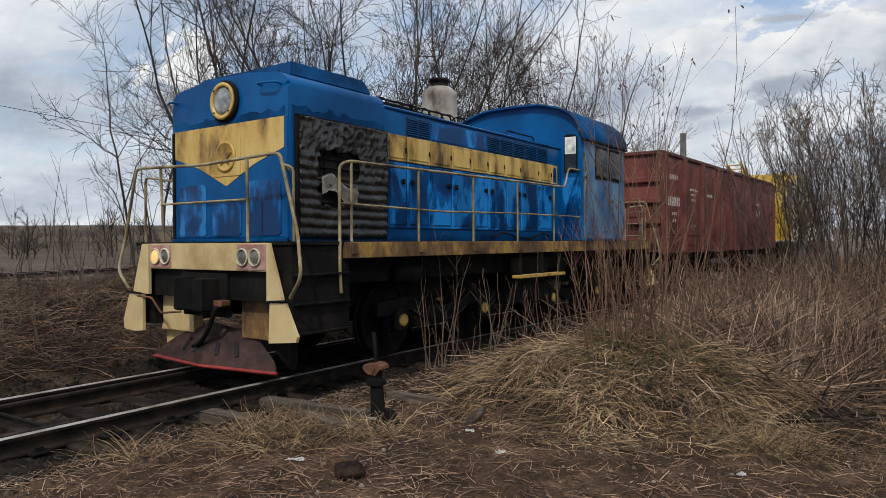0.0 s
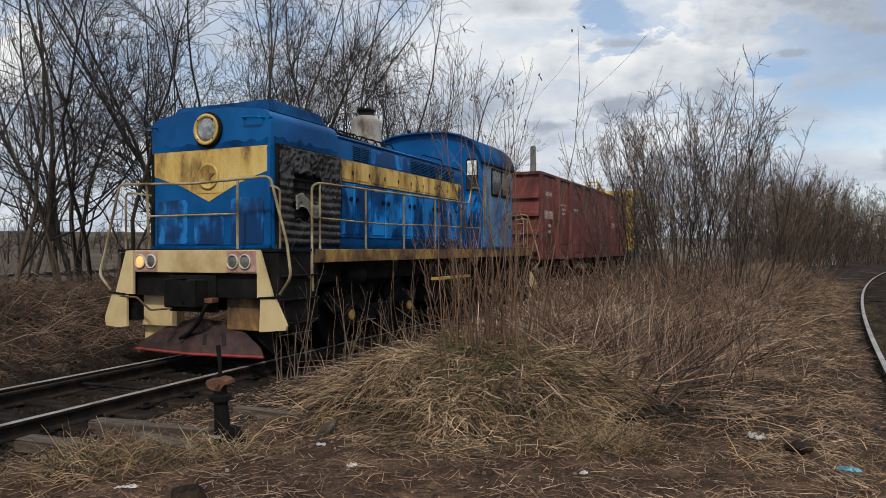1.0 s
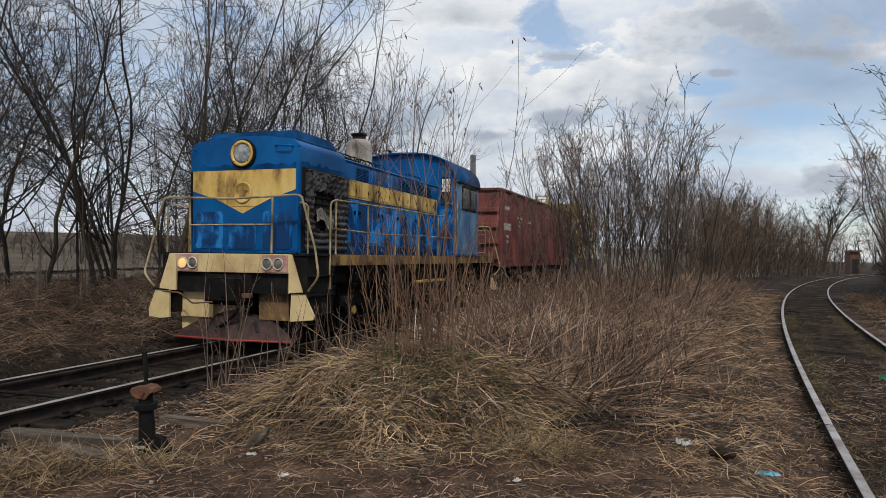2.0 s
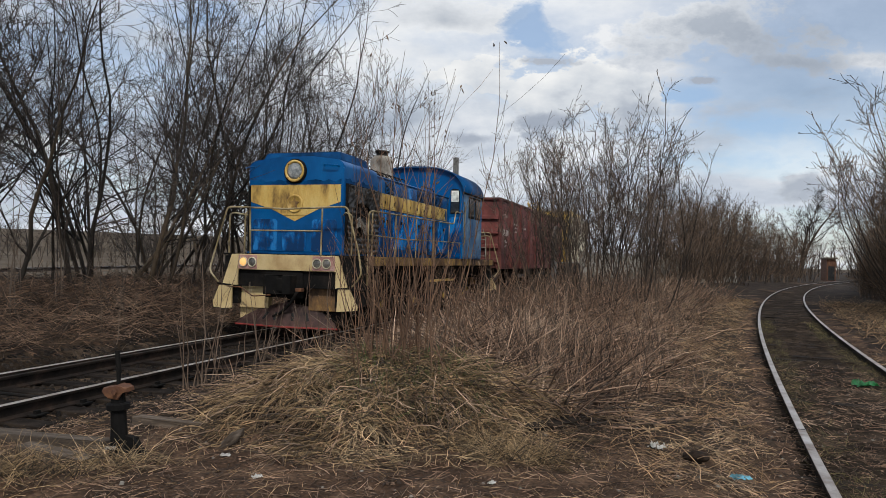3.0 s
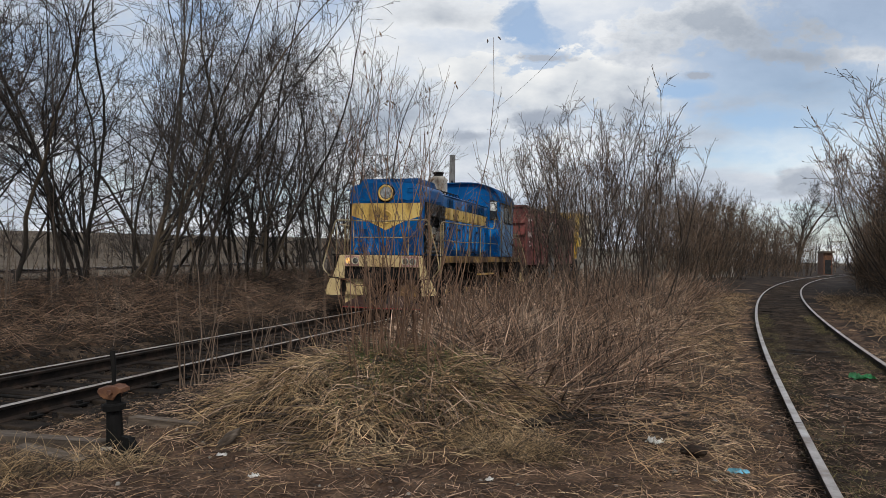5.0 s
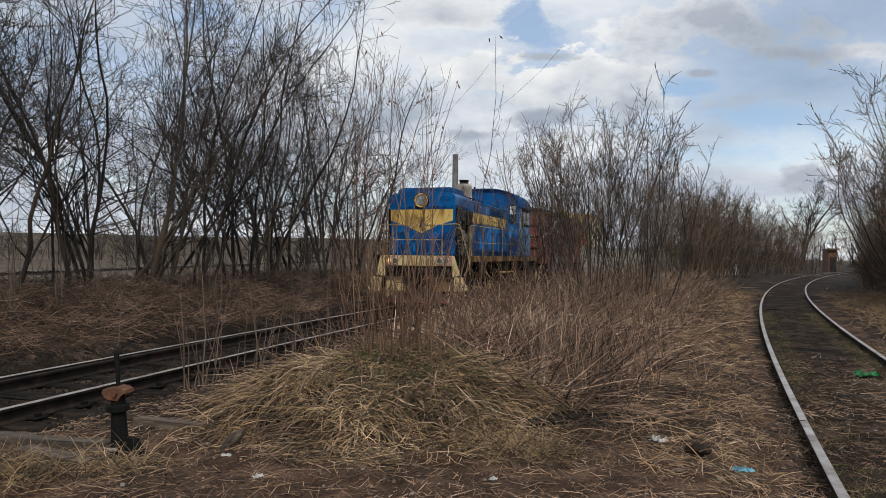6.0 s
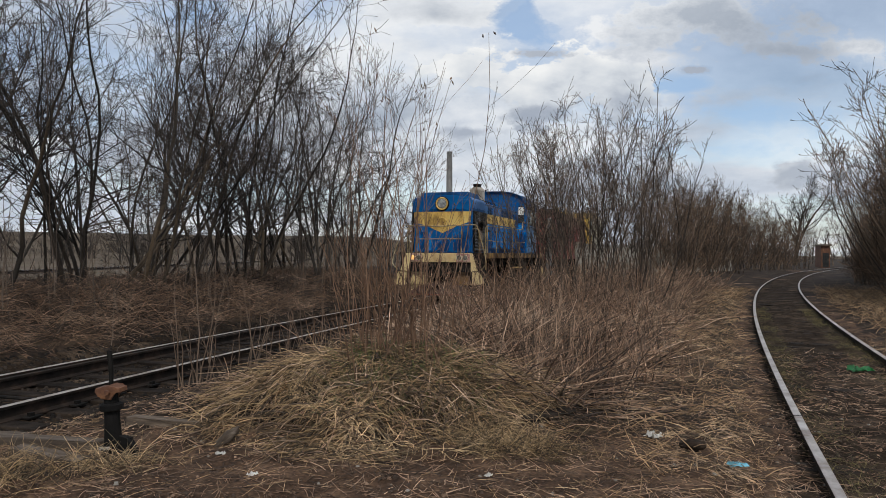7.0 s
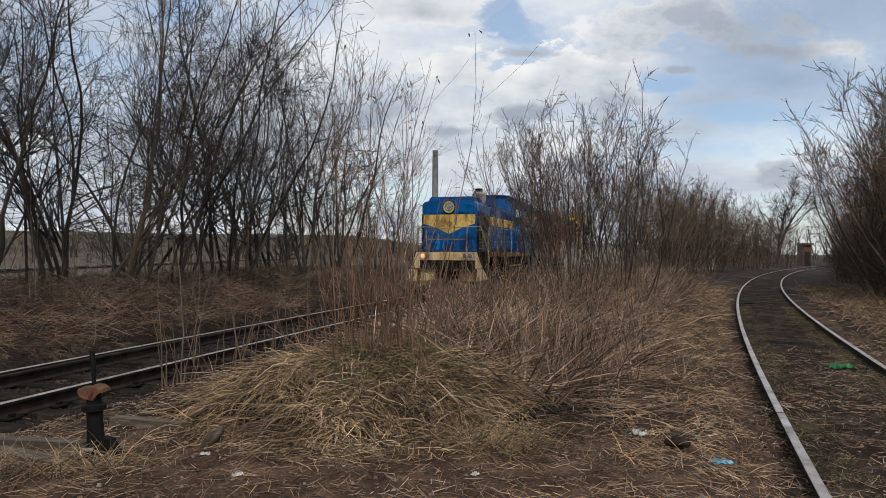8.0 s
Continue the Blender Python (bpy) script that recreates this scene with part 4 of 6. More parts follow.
# front railing
for e, ys in ((-0.36, 1), (11.2, -1)):
    for sx in (-1, 1):
        fr = part("end_railing", TUBE(round_path([(sx * 1.52, e - 0.02 * ys, 1.02), (sx * 1.72, e - 0.05 * ys, 1.25), (sx * 1.62, e, 1.70), (sx * 1.36, e, 2.55), (sx * 1.25, e, 2.57), (sx * 0.10, e, 2.53), (0, e, 2.53)], 0.10, 5), 0.019), M_RAILPAINT, loco, "worn yellow tube railing")
        part("post", TUBE([(sx * 0.82, e, 2.54), (sx * 0.80, e + 0.02, 1.62)], 0.018, 8), M_RAILPAINT, fr)
        part("mid_rail", TUBE([(sx * 0.81, e, 2.09), (0, e, 2.09)], 0.014, 8), M_RAILPAINT, fr)
        part("corner_loop", TUBE(round_path([(sx * 1.40, e + 0.15 * ys, 1.62), (sx * 1.40, e + 0.15 * ys, 2.42), (sx * 1.28, e + 0.10 * ys, 2.46), (sx * 1.10, e + 0.36 * ys, 2.42)], 0.08), 0.016), M_RAILPAINT, fr)


def loco_end(e, s, lit):
    """Buffer end at y = e that faces -y when s = 1, +y when s = -1."""
    def yy(a, b):
        return (min(e - s * a, e - s * b), max(e - s * a, e - s * b))
    pn = part("lamp_panel", BOX(-1.15, 1.15, *yy(0.0, 0.05), 1.29, 1.605, 0.008), M_CREAM, loco, "stained cream lamp panel")
    for sx in (-1, 1):
        part("lamp_plate", BOX(*slab(sx, 0.63, 1.12), *yy(0.05, 0.06), 1.305, 1.59, 0.006), M_PINK, pn, "pinkish worn lamp plate")
        for x, lens in ((0.945, M_LIT if (lit and sx < 0) else M_LENS), (0.735, M_LENS)):
            lamp = part("marker_lamp", LATHE((sx * x, e - s * 0.06, 1.445), (0, -s, 0), [(0, 0.10), (0.02, 0.102), (0.026, 0.097), (0.026, 0.086), (0.005, 0.084)], 20), M_PALE, pn, "round lamp with pale rim", True)
            part("lens", LATHE((sx * x, e - s * 0.065, 1.445), (0, -s, 0), [(0, 0.084), (0.008, 0.082), (0.016, 0.04)], 16), lens, lamp, "glowing warm lens" if lens is M_LIT else "dark lens", True)
        # sloped wings down to the plow
        inn = 1.06 if sx < 0 else 1.16
        wing = [(sx * inn, 1.605), (sx * 1.20, 1.60), (sx * 1.40, 1.02), (sx * 1.40, 0.97), (sx * inn, 0.97)]
        w = part("wing", prism(bmesh.new(), wing, "y", *yy(0.05, 0.09)), M_CREAM, pn)
        part("lower_wing", prism(bmesh.new(), [(sx * 1.18, 0.955), (sx * 1.48, 0.955), (sx * 1.62, 0.62), (sx * 1.60, 0.50), (sx * 1.36, 0.48), (sx * 1.18, 0.50)] if sx < 0 else [(sx * 1.22, 0.96), (sx * 1.46, 0.96), (sx * 1.64, 0.62), (sx * 1.62, 0.56), (sx * 1.20, 0.52)], "y", *yy(0.06, 0.10)), M_CREAM, pn)
        part("hinge_bar", TUBE([(sx * 1.20, e - s * 0.11, 0.97), (sx * 1.52, e - s * 0.11, 0.99)], 0.014, 6), M_BLACK, w)
        part("buffer_plate", BOX(*slab(sx, 0.46, 1.14), *yy(-0.28, -0.14), 0.50, 0.98, 0.01), M_CREAM if sx < 0 else M_RUSTYELLOW, pn, "rust-streaked cream plate")
    part("buffer_beam", BOX(-1.30, 1.30, *yy(-0.10, -0.02), 0.95, 1.30), M_BLACK, pn)
    # plow with its slots
    bm = bmesh.new()
    n = 12
    rows = []
    for k, (z, f, hw) in enumerate(((0.56, -0.24, 0.46), (0.46, -0.17, 0.76), (0.28, -0.09, 1.08), (0.16, -0.05, 1.16))):
        rows.append([bm.verts.new((hw * (2 * i / n - 1), e - s * (f + 0.15 * (1 - abs(2 * i / n - 1))), z + (0.10 if k == 0 else 0.0) * (1 - abs(2 * i / n - 1)))) for i in range(n + 1)])
    for a, b in zip(rows, rows[1:]):
        for i in range(n):
            bm.faces.new((a[i], a[i + 1], b[i + 1], b[i]))
    bmesh.ops.solidify(bm, geom=bm.faces[:], thickness=0.02)
    plow = part("plow", bm, M_PLOW, pn, "dark worn plow plate")
    part("plow_edge", TUBE([(-1.16, e + s * 0.045, 0.165), (0, e - s * 0.105, 0.165), (1.16, e + s * 0.045, 0.165)], 0.020, 6), M_RED, plow, "red lower edge")
    for x, lean in ((-0.50, -0.08), (-0.22, -0.03), (0.20, 0.03), (0.52, 0.08)):
        yb = e + s * (0.085 - 0.15 * (1 - abs(x) / 1.0))
        # not cut through: a dark bar carries the shade of each slot
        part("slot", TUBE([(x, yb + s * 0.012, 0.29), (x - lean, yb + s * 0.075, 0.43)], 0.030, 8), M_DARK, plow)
    for sx in (-1, 1):
        part("plow_side", prism(bmesh.new(), [(sx * 1.16, 0.18), (sx * 0.70, 0.52), (sx * 0.66, 0.74), (sx * 1.18, 0.74), (sx * 1.18, 0.3)], "y", *yy(-0.34, -0.24)), M_CREAM if sx < 0 else M_BLACK, plow)
    # coupler
    cp = part("coupler", BOX(-0.17, 0.17, *yy(-0.3, 0.10), 0.86, 1.14, 0.03), M_BLACK, loco, "black automatic knuckle coupler")
    kn = bmesh.new()
    prism(kn, [(-0.34, e + s * 0.10), (-0.38, e - s * 0.16), (-0.30, e - s * 0.24), (-0.10, e - s * 0.06), (0.02, e - s * 0.08), (0.08, e - s * 0.26), (0.24, e - s * 0.24), (0.28, e + s * 0.06), (0.16, e + s * 0.12)], "z", 0.82, 1.20, 0.02)
    part("knuckle", kn, M_BLACK, cp)
    part("coupler_box", box(BOX(-0.44, 0.40, *yy(-0.06, 0.02), 0.74, 1.26, 0.02), -0.42, -0.32, *yy(0.02, 0.14), 0.8, 1.2, 0.015), M_BLACK, cp)
    part("brake_hose", TUBE(round_path([(0.36, e - s * 0.02, 0.92), (0.34, e - s * 0.14, 0.86), (0.18, e - s * 0.10, 0.62), (-0.10, e - s * 0.02, 0.42), (-0.26, e + s * 0.0, 0.36)], 0.15, 5), 0.028, 8), M_BLACK, pn)
    part("hose_tap", BOX(0.30, 0.44, *yy(0.0, 0.14), 0.88, 0.95, 0.015), M_RUST, pn)
    part("uncoupling_rod", TUBE(round_path([(-1.55, e - s * 0.07, 0.94), (-0.95, e - s * 0.12, 0.93), (-0.62, e - s * 0.20, 0.76), (-0.20, e - s * 0.22, 0.80)], 0.06), 0.014, 6), M_RUST, pn)


loco_end(-0.30, 1, True)
loco_end(11.15, -1, False)

WHEEL_R = 0.525


def wheel_set(parent, y, r):
    ws = new("wheel_set")
    ws.parent = parent
    ax = part("axle", TUBE([(-1.12, 0, 0), (1.12, 0, 0)], 0.075, 10), M_BLACK, ws)
    for sx in (-1, 1):
        bm = LATHE((sx * 0.72, 0, 0), (sx, 0, 0), [(0.0, r + 0.028), (0.03, r + 0.028), (0.045, r), (0.13, r - 0.005), (0.13, r - 0.07), (0.10, r - 0.09), (0.09, 0.16), (0.14, 0.13), (0.15, 0.06)], 28)
        for k in range(2):
            box(bm, *slab(sx, 0.80, 0.83), -0.06 + 0.0, 0.06, (0.18 if k == 0 else -r + 0.1), (r - 0.1 if k == 0 else -0.18))
        part("wheel", bm, M_BLACK, ws)
    return ws


def bogie(parent, yc, wb, r, cap):
    bg = part("bogie_frame", BOX(-0.6, 0.6, yc - 0.5, yc + 0.5, 0.55, 0.75, 0.03), M_BLACK, parent)
    sets = []
    for sx in (-1, 1):
        pr = [(yc - wb / 2 - 0.45, 0.62), (yc - wb / 2 - 0.45, 0.80), (yc - wb / 2 + 0.3, 0.86), (yc - 0.4, 0.66), (yc + 0.4, 0.66), (yc + wb / 2 - 0.3, 0.86), (yc + wb / 2 + 0.45, 0.80), (yc + wb / 2 + 0.45, 0.62), (yc + wb / 2 - 0.3, 0.66), (yc + 0.35, 0.44), (yc - 0.35, 0.44), (yc - wb / 2 + 0.3, 0.66)]
        part("side_frame", prism(bmesh.new(), pr, "x", *slab(sx, 0.98, 1.08)), M_BLACK, bg)
        for k in (-1, 1):
            y = yc + k * wb / 2
            part("axle_box", LATHE((sx * 1.02, y, r + RAIL_Z), (sx, 0, 0), [(0, 0.17), (0.10, 0.17), (0.12, 0.14)], 16), M_BLACK, bg)
            part("axle_cap", LATHE((sx * 1.14, y, r + RAIL_Z), (sx, 0, 0), [(0, 0.085), (0.03, 0.085), (0.04, 0.06)], 16), cap, bg, "yellow axle cap" if cap is M_YELLOW else "")
            for dy in (-0.27, 0.27):
                sp = bmesh.new()
                tube(sp, [(sx * 1.06 + 0.05 * math.cos(a * 0.9), y + dy + 0.05 * math.sin(a * 0.9), 0.36 + a * 0.0095) for a in range(0, 34)], 0.014, 5)
                part("spring", sp, M_BLACK, bg)
    for k in (-1, 1):
        sets.append((wheel_set(parent, yc + k * wb / 2, r), yc + k * wb / 2, r))
    return sets


LOCO_SETS = bogie(loco, 3.05, 2.1, WHEEL_R, M_YELLOW) + bogie(loco, 7.65, 2.1, WHEEL_R, M_YELLOW)

# ---- open freight wagon ----
wagon = empty("open_wagon", "rust-red open freight wagon coupled behind the locomotive", "freight wagon")
WL, WW, WB, WT = 13.1, 1.47, 1.42, 3.90
for sx in (1, -1):
    side = part("side_wall", BOX(*slab(sx, WW - 0.06, WW - 0.01), 0.02, WL - 0.02, WB, WT - 0.06), M_WAGON, wagon)
    part("top_rim", BOX(*slab(sx, WW - 0.08, WW + 0.05), 0, WL, WT - 0.09, WT, 0.015), M_WAGON_RIB, side)
    part("sill", BOX(*slab(sx, WW - 0.10, WW + 0.03), 0, WL, WB - 0.14, WB + 0.02, 0.015), M_WAGON_RIB, side)
    ribs = [0.04, 1.72, 3.36, 5.0, 6.55, 8.1, 9.74, 11.38, WL - 0.04]
    for y in ribs:
        part("rib", BOX(*slab(sx, WW - 0.01, WW + 0.11), y - 0.085, y + 0.085, WB - 0.12, WT - 0.09, 0.015), M_WAGON_RIB, side)
    for a, b in zip(ribs, ribs[1:]):
        for z0, z1 in ((WB + 0.06, WB + 0.30), (WB + 0.33, WT - 0.12)):
            part("panel", BOX(*slab(sx, WW - 0.01, WW + 0.012), a + 0.10, b - 0.10, z0, z1, 0.01), M_WAGON, side)
    # unreadable stencilled lines
    for y0, y1, z0, z1 in ((0.55, 1.25, 3.22, 3.34), (0.42, 1.40, 2.52, 2.76), (0.75, 1.15, 2.28, 2.36), (0.8, 1.1, 2.1, 2.18), (2.25, 2.95, 3.0, 3.06), (2.35, 2.85, 2.86, 2.92), (2.4, 2.8, 2.72, 2.78), (3.9, 4.5, 2.9, 2.98), (9.95, 10.9, 2.5, 2.7), (10.1, 10.7, 2.9, 2.97)):
        n = max(2, int((y1 - y0) / 0.13))
        for k in range(n):
            w = (y1 - y0) / n
            part("stencil_bar", BOX(*slab(sx, WW + 0.013, WW + 0.016), y0 + k * w + 0.02, y0 + (k + 1) * w - 0.03, z0, z1), M_STENCIL, side)
for y, s in ((0.0, -1), (WL, 1)):
    def ee(a, b):
        return (min(y + s * a, y + s * b), max(y + s * a, y + s * b))
    endw = part("end_wall", BOX(-WW + 0.06, WW - 0.06, *ee(-0.06, -0.02), WB, WT - 0.06), M_WAGON, wagon)
    part("top_rim", BOX(-WW, WW, *ee(-0.08, 0.05), WT - 0.09, WT, 0.015), M_WAGON_RIB, endw)
    for z in (WB + 0.1, WB + 0.62, WB + 1.15, WB + 1.68):
        part("rib", BOX(-WW + 0.02, WW - 0.02, *ee(-0.02, 0.07), z, z + 0.14, 0.02), M_WAGON, endw)
    for x in (0.55, 1.0):
        part("ladder_rail", TUBE([(x, y + s * 0.10, 1.3), (x, y + s * 0.10, 2.4), (x - 0.12, y + s * 0.10, 2.75)], 0.015, 6), M_STACK, endw)
    for k in range(4):
        part("ladder_rung", TUBE([(0.55, y + s * 0.10, 1.45 + 0.3 * k), (1.0, y + s * 0.10, 1.45 + 0.3 * k)], 0.012, 6), M_STACK, endw)
    part("coupler", BOX(-0.15, 0.15, *ee(0.0, 0.62), 0.88, 1.14, 0.03), M_BLACK, wagon)
part("floor", BOX(-WW + 0.1, WW - 0.1, 0.05, WL - 0.05, WB - 0.10, WB), M_WAGON_RIB, wagon)
part("centre_sill", BOX(-0.28, 0.28, 0.1, WL - 0.1, 0.95, WB - 0.11), M_BLACK, wagon)
for y in (4.2, 5.4, 6.6, 7.8):
    part("bottom_hatch", prism(bmesh.new(), [(-1.3, WB - 0.11), (1.3, WB - 0.11), (0.5, 1.0), (-0.5, 1.0)], "y", y, y + 1.0), M_BLACK, wagon)
WAGON_SETS = bogie(wagon, 2.1, 1.85, 0.475, M_BLACK) + bogie(wagon, WL - 2.1, 1.85, 0.475, M_BLACK)

# ---- yellow rail crane behind the wagon ----
crane = empty("rail_crane", "yellow rail crane coupled behind the red wagon", "rail crane")
part("chassis", BOX(-1.4, 1.4, 0.2, 8.8, 1.0, 1.5, 0.03), M_BLACK, crane)
cb = part("machine_house", prism(bmesh.new(), [(3.2, 1.6), (8.6, 1.6), (8.8, 2.4), (8.5, 4.1), (7.9, 4.45), (4.2, 4.45), (3.4, 4.1), (3.2, 3.0)], "x", -1.35, 1.35, 0.06), M_PALE, crane, "cream and yellow machine house")
part("roof_cap", prism(bmesh.new(), [(3.9, 4.46), (8.3, 4.46), (7.8, 4.72), (4.4, 4.78)], "x", -1.1, 1.1, 0.05), M_CRANE, cb)
cc = part("operator_cab", prism(bmesh.new(), [(1.6, 1.6), (3.1, 1.6), (3.1, 4.5), (2.0, 4.5), (1.5, 3.0)], "x", 0.1, 1.35, 0.05), M_CRANE, crane)
part("window", prism(bmesh.new(), [(1.8, 3.0), (2.9, 3.0), (2.9, 4.2), (2.2, 4.2)], "x", 1.352, 1.365), M_WINDOW, cc)
bm = bmesh.new()
for x in (-0.55, 0.0):
    for z0, z1 in ((0, 0), (0.5, 0.32)):
        tube(bm, [(x, 2.4, 3.6 + z0), (x, -0.3, 4.55 + z1)], 0.05, 6)
for k in range(7):
    y, z = 2.4 - 0.39 * k, 3.6 + 0.137 * k
    for x in (-0.55, 0.0):
        tube(bm, [(x, y, z), (x, y - 0.38, z + 0.6)], 0.025, 5)
    tube(bm, [(-0.55, y, z + 0.45), (0.0, y, z + 0.45)], 0.025, 5)
part("boom", bm, M_CRANE, crane, "yellow lattice boom")
for y in (1.4, 3.2, 6.0, 7.8):
    ws = wheel_set(crane, y, 0.475)
    ws.matrix_basis = pose(0, y, 0.475 + RAIL_Z)

# ---- poles, fence, shed, far track ----


def make_pole(x, y, h, r, lean=0.0):
    po = empty("utility_pole", "plain weathered grey pole behind the bushes", "pole", "poles")
    part("shaft", TUBE([(0, 0, -0.5), (0, 0, h * 0.5), (0, 0, h)], r, 12, r * 0.72), M_POLE, po)
    part("cap", LATHE((0, 0, h), (0, 0, 1), [(0, r * 0.8), (0.05, r * 0.8), (0.09, r * 0.4)], 12), M_POLE, po)
    po.matrix_basis = pose(x, y, 0, 0, lean, 0)
    return po


make_pole(0.95, 62.0, 10.6, 0.34)
make_pole(35.4, 91.0, 9.2, 0.34)
make_pole(4.3, 26.9, 2.9, 0.13)


def make_fence():
    fe = empty("concrete_fence", "low grey concrete panel fence behind the shrubs", "fence")
    p0, p1, n = np.array((7.2, 36.0)), np.array((24.0, 57.0)), 10
    d = (p1 - p0) / n
    ang = math.degrees(math.atan2(d[1], d[0]))
    ln = float(np.hypot(*d))
    panel = mesh_of("panel", BOX(0.09, ln - 0.09, -0.05, 0.05, 0.0, 2.1, 0.02), M_CONCRETE)
    post = mesh_of("post", BOX(-0.08, 0.08, -0.09, 0.09, -0.2, 2.3, 0.02), M_CONCRETE)
    rim = mesh_of("capping", BOX(0.05, ln - 0.05, -0.09, 0.09, 2.11, 2.25, 0.02), M_POLE)
    for k in range(n + 1):
        q = p0 + d * k
        for nm, me in (("post", post),) + ((("panel", panel), ("capping", rim)) if k < n else ()):
            ob = new(nm, me)
            ob.parent = fe
            ob.matrix_basis = pose(q[0], q[1], -0.1, 0, 0, ang)


make_fence()

shed = empty("shed", "dark brown shed with a flat pale roof at the track", "shed")
part("wall", BOX(0, 1.15, 0, 5.0, -0.3, 3.05, 0.02), M_RUST, shed)
part("roof", BOX(-0.12, 1.4, -0.3, 5.4, 3.052, 3.32, 0.03), M_OLDWOOD, shed)
dr = part("door", BOX(0.2, 1.0, -0.05, 0.0, 0.0, 2.05, 0.01), M_DARK, shed)
part("handle", BOX(0.85, 0.92, -0.08, -0.05, 1.0, 1.15), M_RUST, dr)
shed.matrix_basis = pose(55.2, 100.0, -0.1, 0, 0, -20)

track_c = empty("railway_track", "distant straight railway track across the field", "railway track", kind="structure")


def t3(s):
    return np.array((-35.0 + 0.03 * s, s)), 1.7


bed = bmesh.new()
prism(bed, [(-2.6, -0.9), (2.6, -0.9), (1.6, -0.12), (-1.6, -0.12)], "y", -60, 220)
b = part("ballast_bed", bed, M_TURF, track_c)
b.matrix_basis = pose(-35.0, 0, 0, 0, 0, -1.7)
for off in (-HALF, HALF):
    rail_along("rail", t3, off, -60, 220, 0.05, track_c, "steel rail with bright worn top", 20.0)
for k in range(90):
    p, h = t3(5 + k * 0.62)
    ob = new("sleeper", sleeper_meshes[0])
    ob.parent = track_c
    ob.matrix_basis = pose(p[0], p[1], -0.10, 0, 0, -h)
wire_a, wire_b = make_pole(-37.0, -24.0, 9.9, 0.2), make_pole(-36.2, 128.0, 11.6, 0.2)
cable = [(-37.0 + 0.8 * k / 24, -24 + 152 * k / 24, 9.8 + 1.75 * k / 24 - 0.9 * (1 - (2 * k / 24 - 1) ** 2)) for k in range(25)]
tagged(part("overhead_cable", TUBE(cable, 0.018, 6), M_BLACK), "thin black overhead cable between poles", "cable")

# ---- litter and stones ----


def crumple(name, label, category, x, y, w, d, h, mat, seed, turn=0):
    bm = bmesh.new()
    n = 9
    g = [[bm.verts.new(((i / n - 0.5) * w * (0.8 + 0.3 * noise.noise(Vector((j * .7, seed, 0)))), (j / n - 0.5) * d * (0.8 + 0.4 * noise.noise(Vector((i * .7, seed, 4)))), abs(noise.noise(Vector((i * 0.55, j * 0.55, seed)))) * h * 2)) for j in range(n + 1)] for i in range(n + 1)]
    for i in range(n):
        for j in range(n):
            bm.faces.new((g[i][j], g[i + 1][j], g[i + 1][j + 1], g[i][j + 1]))
    bmesh.ops.solidify(bm, geom=bm.faces[:], thickness=0.003)
    ob = tagged(part(name, bm, mat), label, category)
    ob.matrix_basis = pose(x, y, float(ground_z(x, y)) + 0.012, 0, 0, turn)
    return ob


crumple("paper_scrap", "crumpled white paper scrap on the soil", "litter", 1.89, 6.05, 0.14, 0.16, 0.05, M_PAPER, 3, 30)
crumple("face_mask", "crumpled pale blue fabric mask on the soil", "litter", 2.33, 5.38, 0.19, 0.09, 0.03, M_MASK, 8, 8)
crumple("plastic_bag", "crumpled green plastic bag between the rails", "litter", 6.15, 10.1, 0.42, 0.2, 0.07, M_GREENBAG, 5, 10)
crumple("paper_scrap", "small white paper scrap before the mound", "litter", -1.68, 5.49, 0.09, 0.05, 0.02, M_PAPER, 11, 0)
crumple("paper_scrap", "flat white paper scrap on the soil", "litter", -2.62, 4.25, 0.16, 0.05, 0.015, M_PAPER, 13, 12)
crumple("paper_scrap", "small pale paper scrap on the soil", "litter", 0.38, 4.95, 0.08, 0.05, 0.02, M_PAPER, 17, 60)
for x, y, k in ((-1.30, 5.0, 1), (1.15, 6.4, 2), (5.1, 15.2, 3), (6.2, 17.8, 4)):
    crumple("paper_scrap", "small pale paper scrap on the soil", "litter", x, y, 0.09, 0.05, 0.02, M_PAPER, 20 + k, 40 * k)


def rock(name, label, x, y, sx, sy, sz, mat, seed, tilt=(0, 0, 0), lift=0.0):
    bm = bmesh.new()
    bmesh.ops.create_icosphere(bm, subdivisions=3, radius=0.5)
    for v in bm.verts:
        v.co *= 1 + 0.35 * noise.noise(v.co * 2.3 + Vector((seed * 5, 0, 0))) + 0.12 * noise.noise(v.co * 6 + Vector((seed, 3, 0)))
        v.co = Vector((v.co.x * sx, v.co.y * sy, v.co.z * sz))
    ob = tagged(part(name, bm, mat), label, "stone")
    ob.matrix_basis = pose(x, y, float(ground_z(x, y)) + lift, *tilt)
    return ob


rock("rock", "flat brown rock that sticks out of the mound", -1.72, 5.80, 0.22, 0.08, 0.10, M_OLDWOOD, 2, (20, -38, 15), 0.07)
rock("clod", "dark clod of earth on the soil", -2.15, 4.15, 0.22, 0.2, 0.14, M_TURF, 4, (0, 0, 10), 0.02)
rock("clod", "dark clod of earth beside white paper", 2.12, 5.75, 0.26, 0.2, 0.12, M_TURF, 6, (0, 0, 50), 0.02)
rock("clod", "dark clod of earth in dead stalks", 1.75, 7.7, 0.36, 0.24, 0.16, M_TURF, 7, (0, 0, 50), 0.06)
tagged(board("timber", (1.02, 6.35), -38, 0.62, 0.14, 0.09, float(ground_z(1.02, 6.35)) + 0.05, M_SLEEPER, tilt=6), "short dark plank at the edge of the straw", "timber")
tagged(board("timber", (-9.3, 9.6), 80, 1.1, 0.12, 0.1, float(ground_z(-9.3, 9.6)) + 0.08, M_OLDWOOD, tilt=-4), "pale grey fallen log on the bank", "timber")


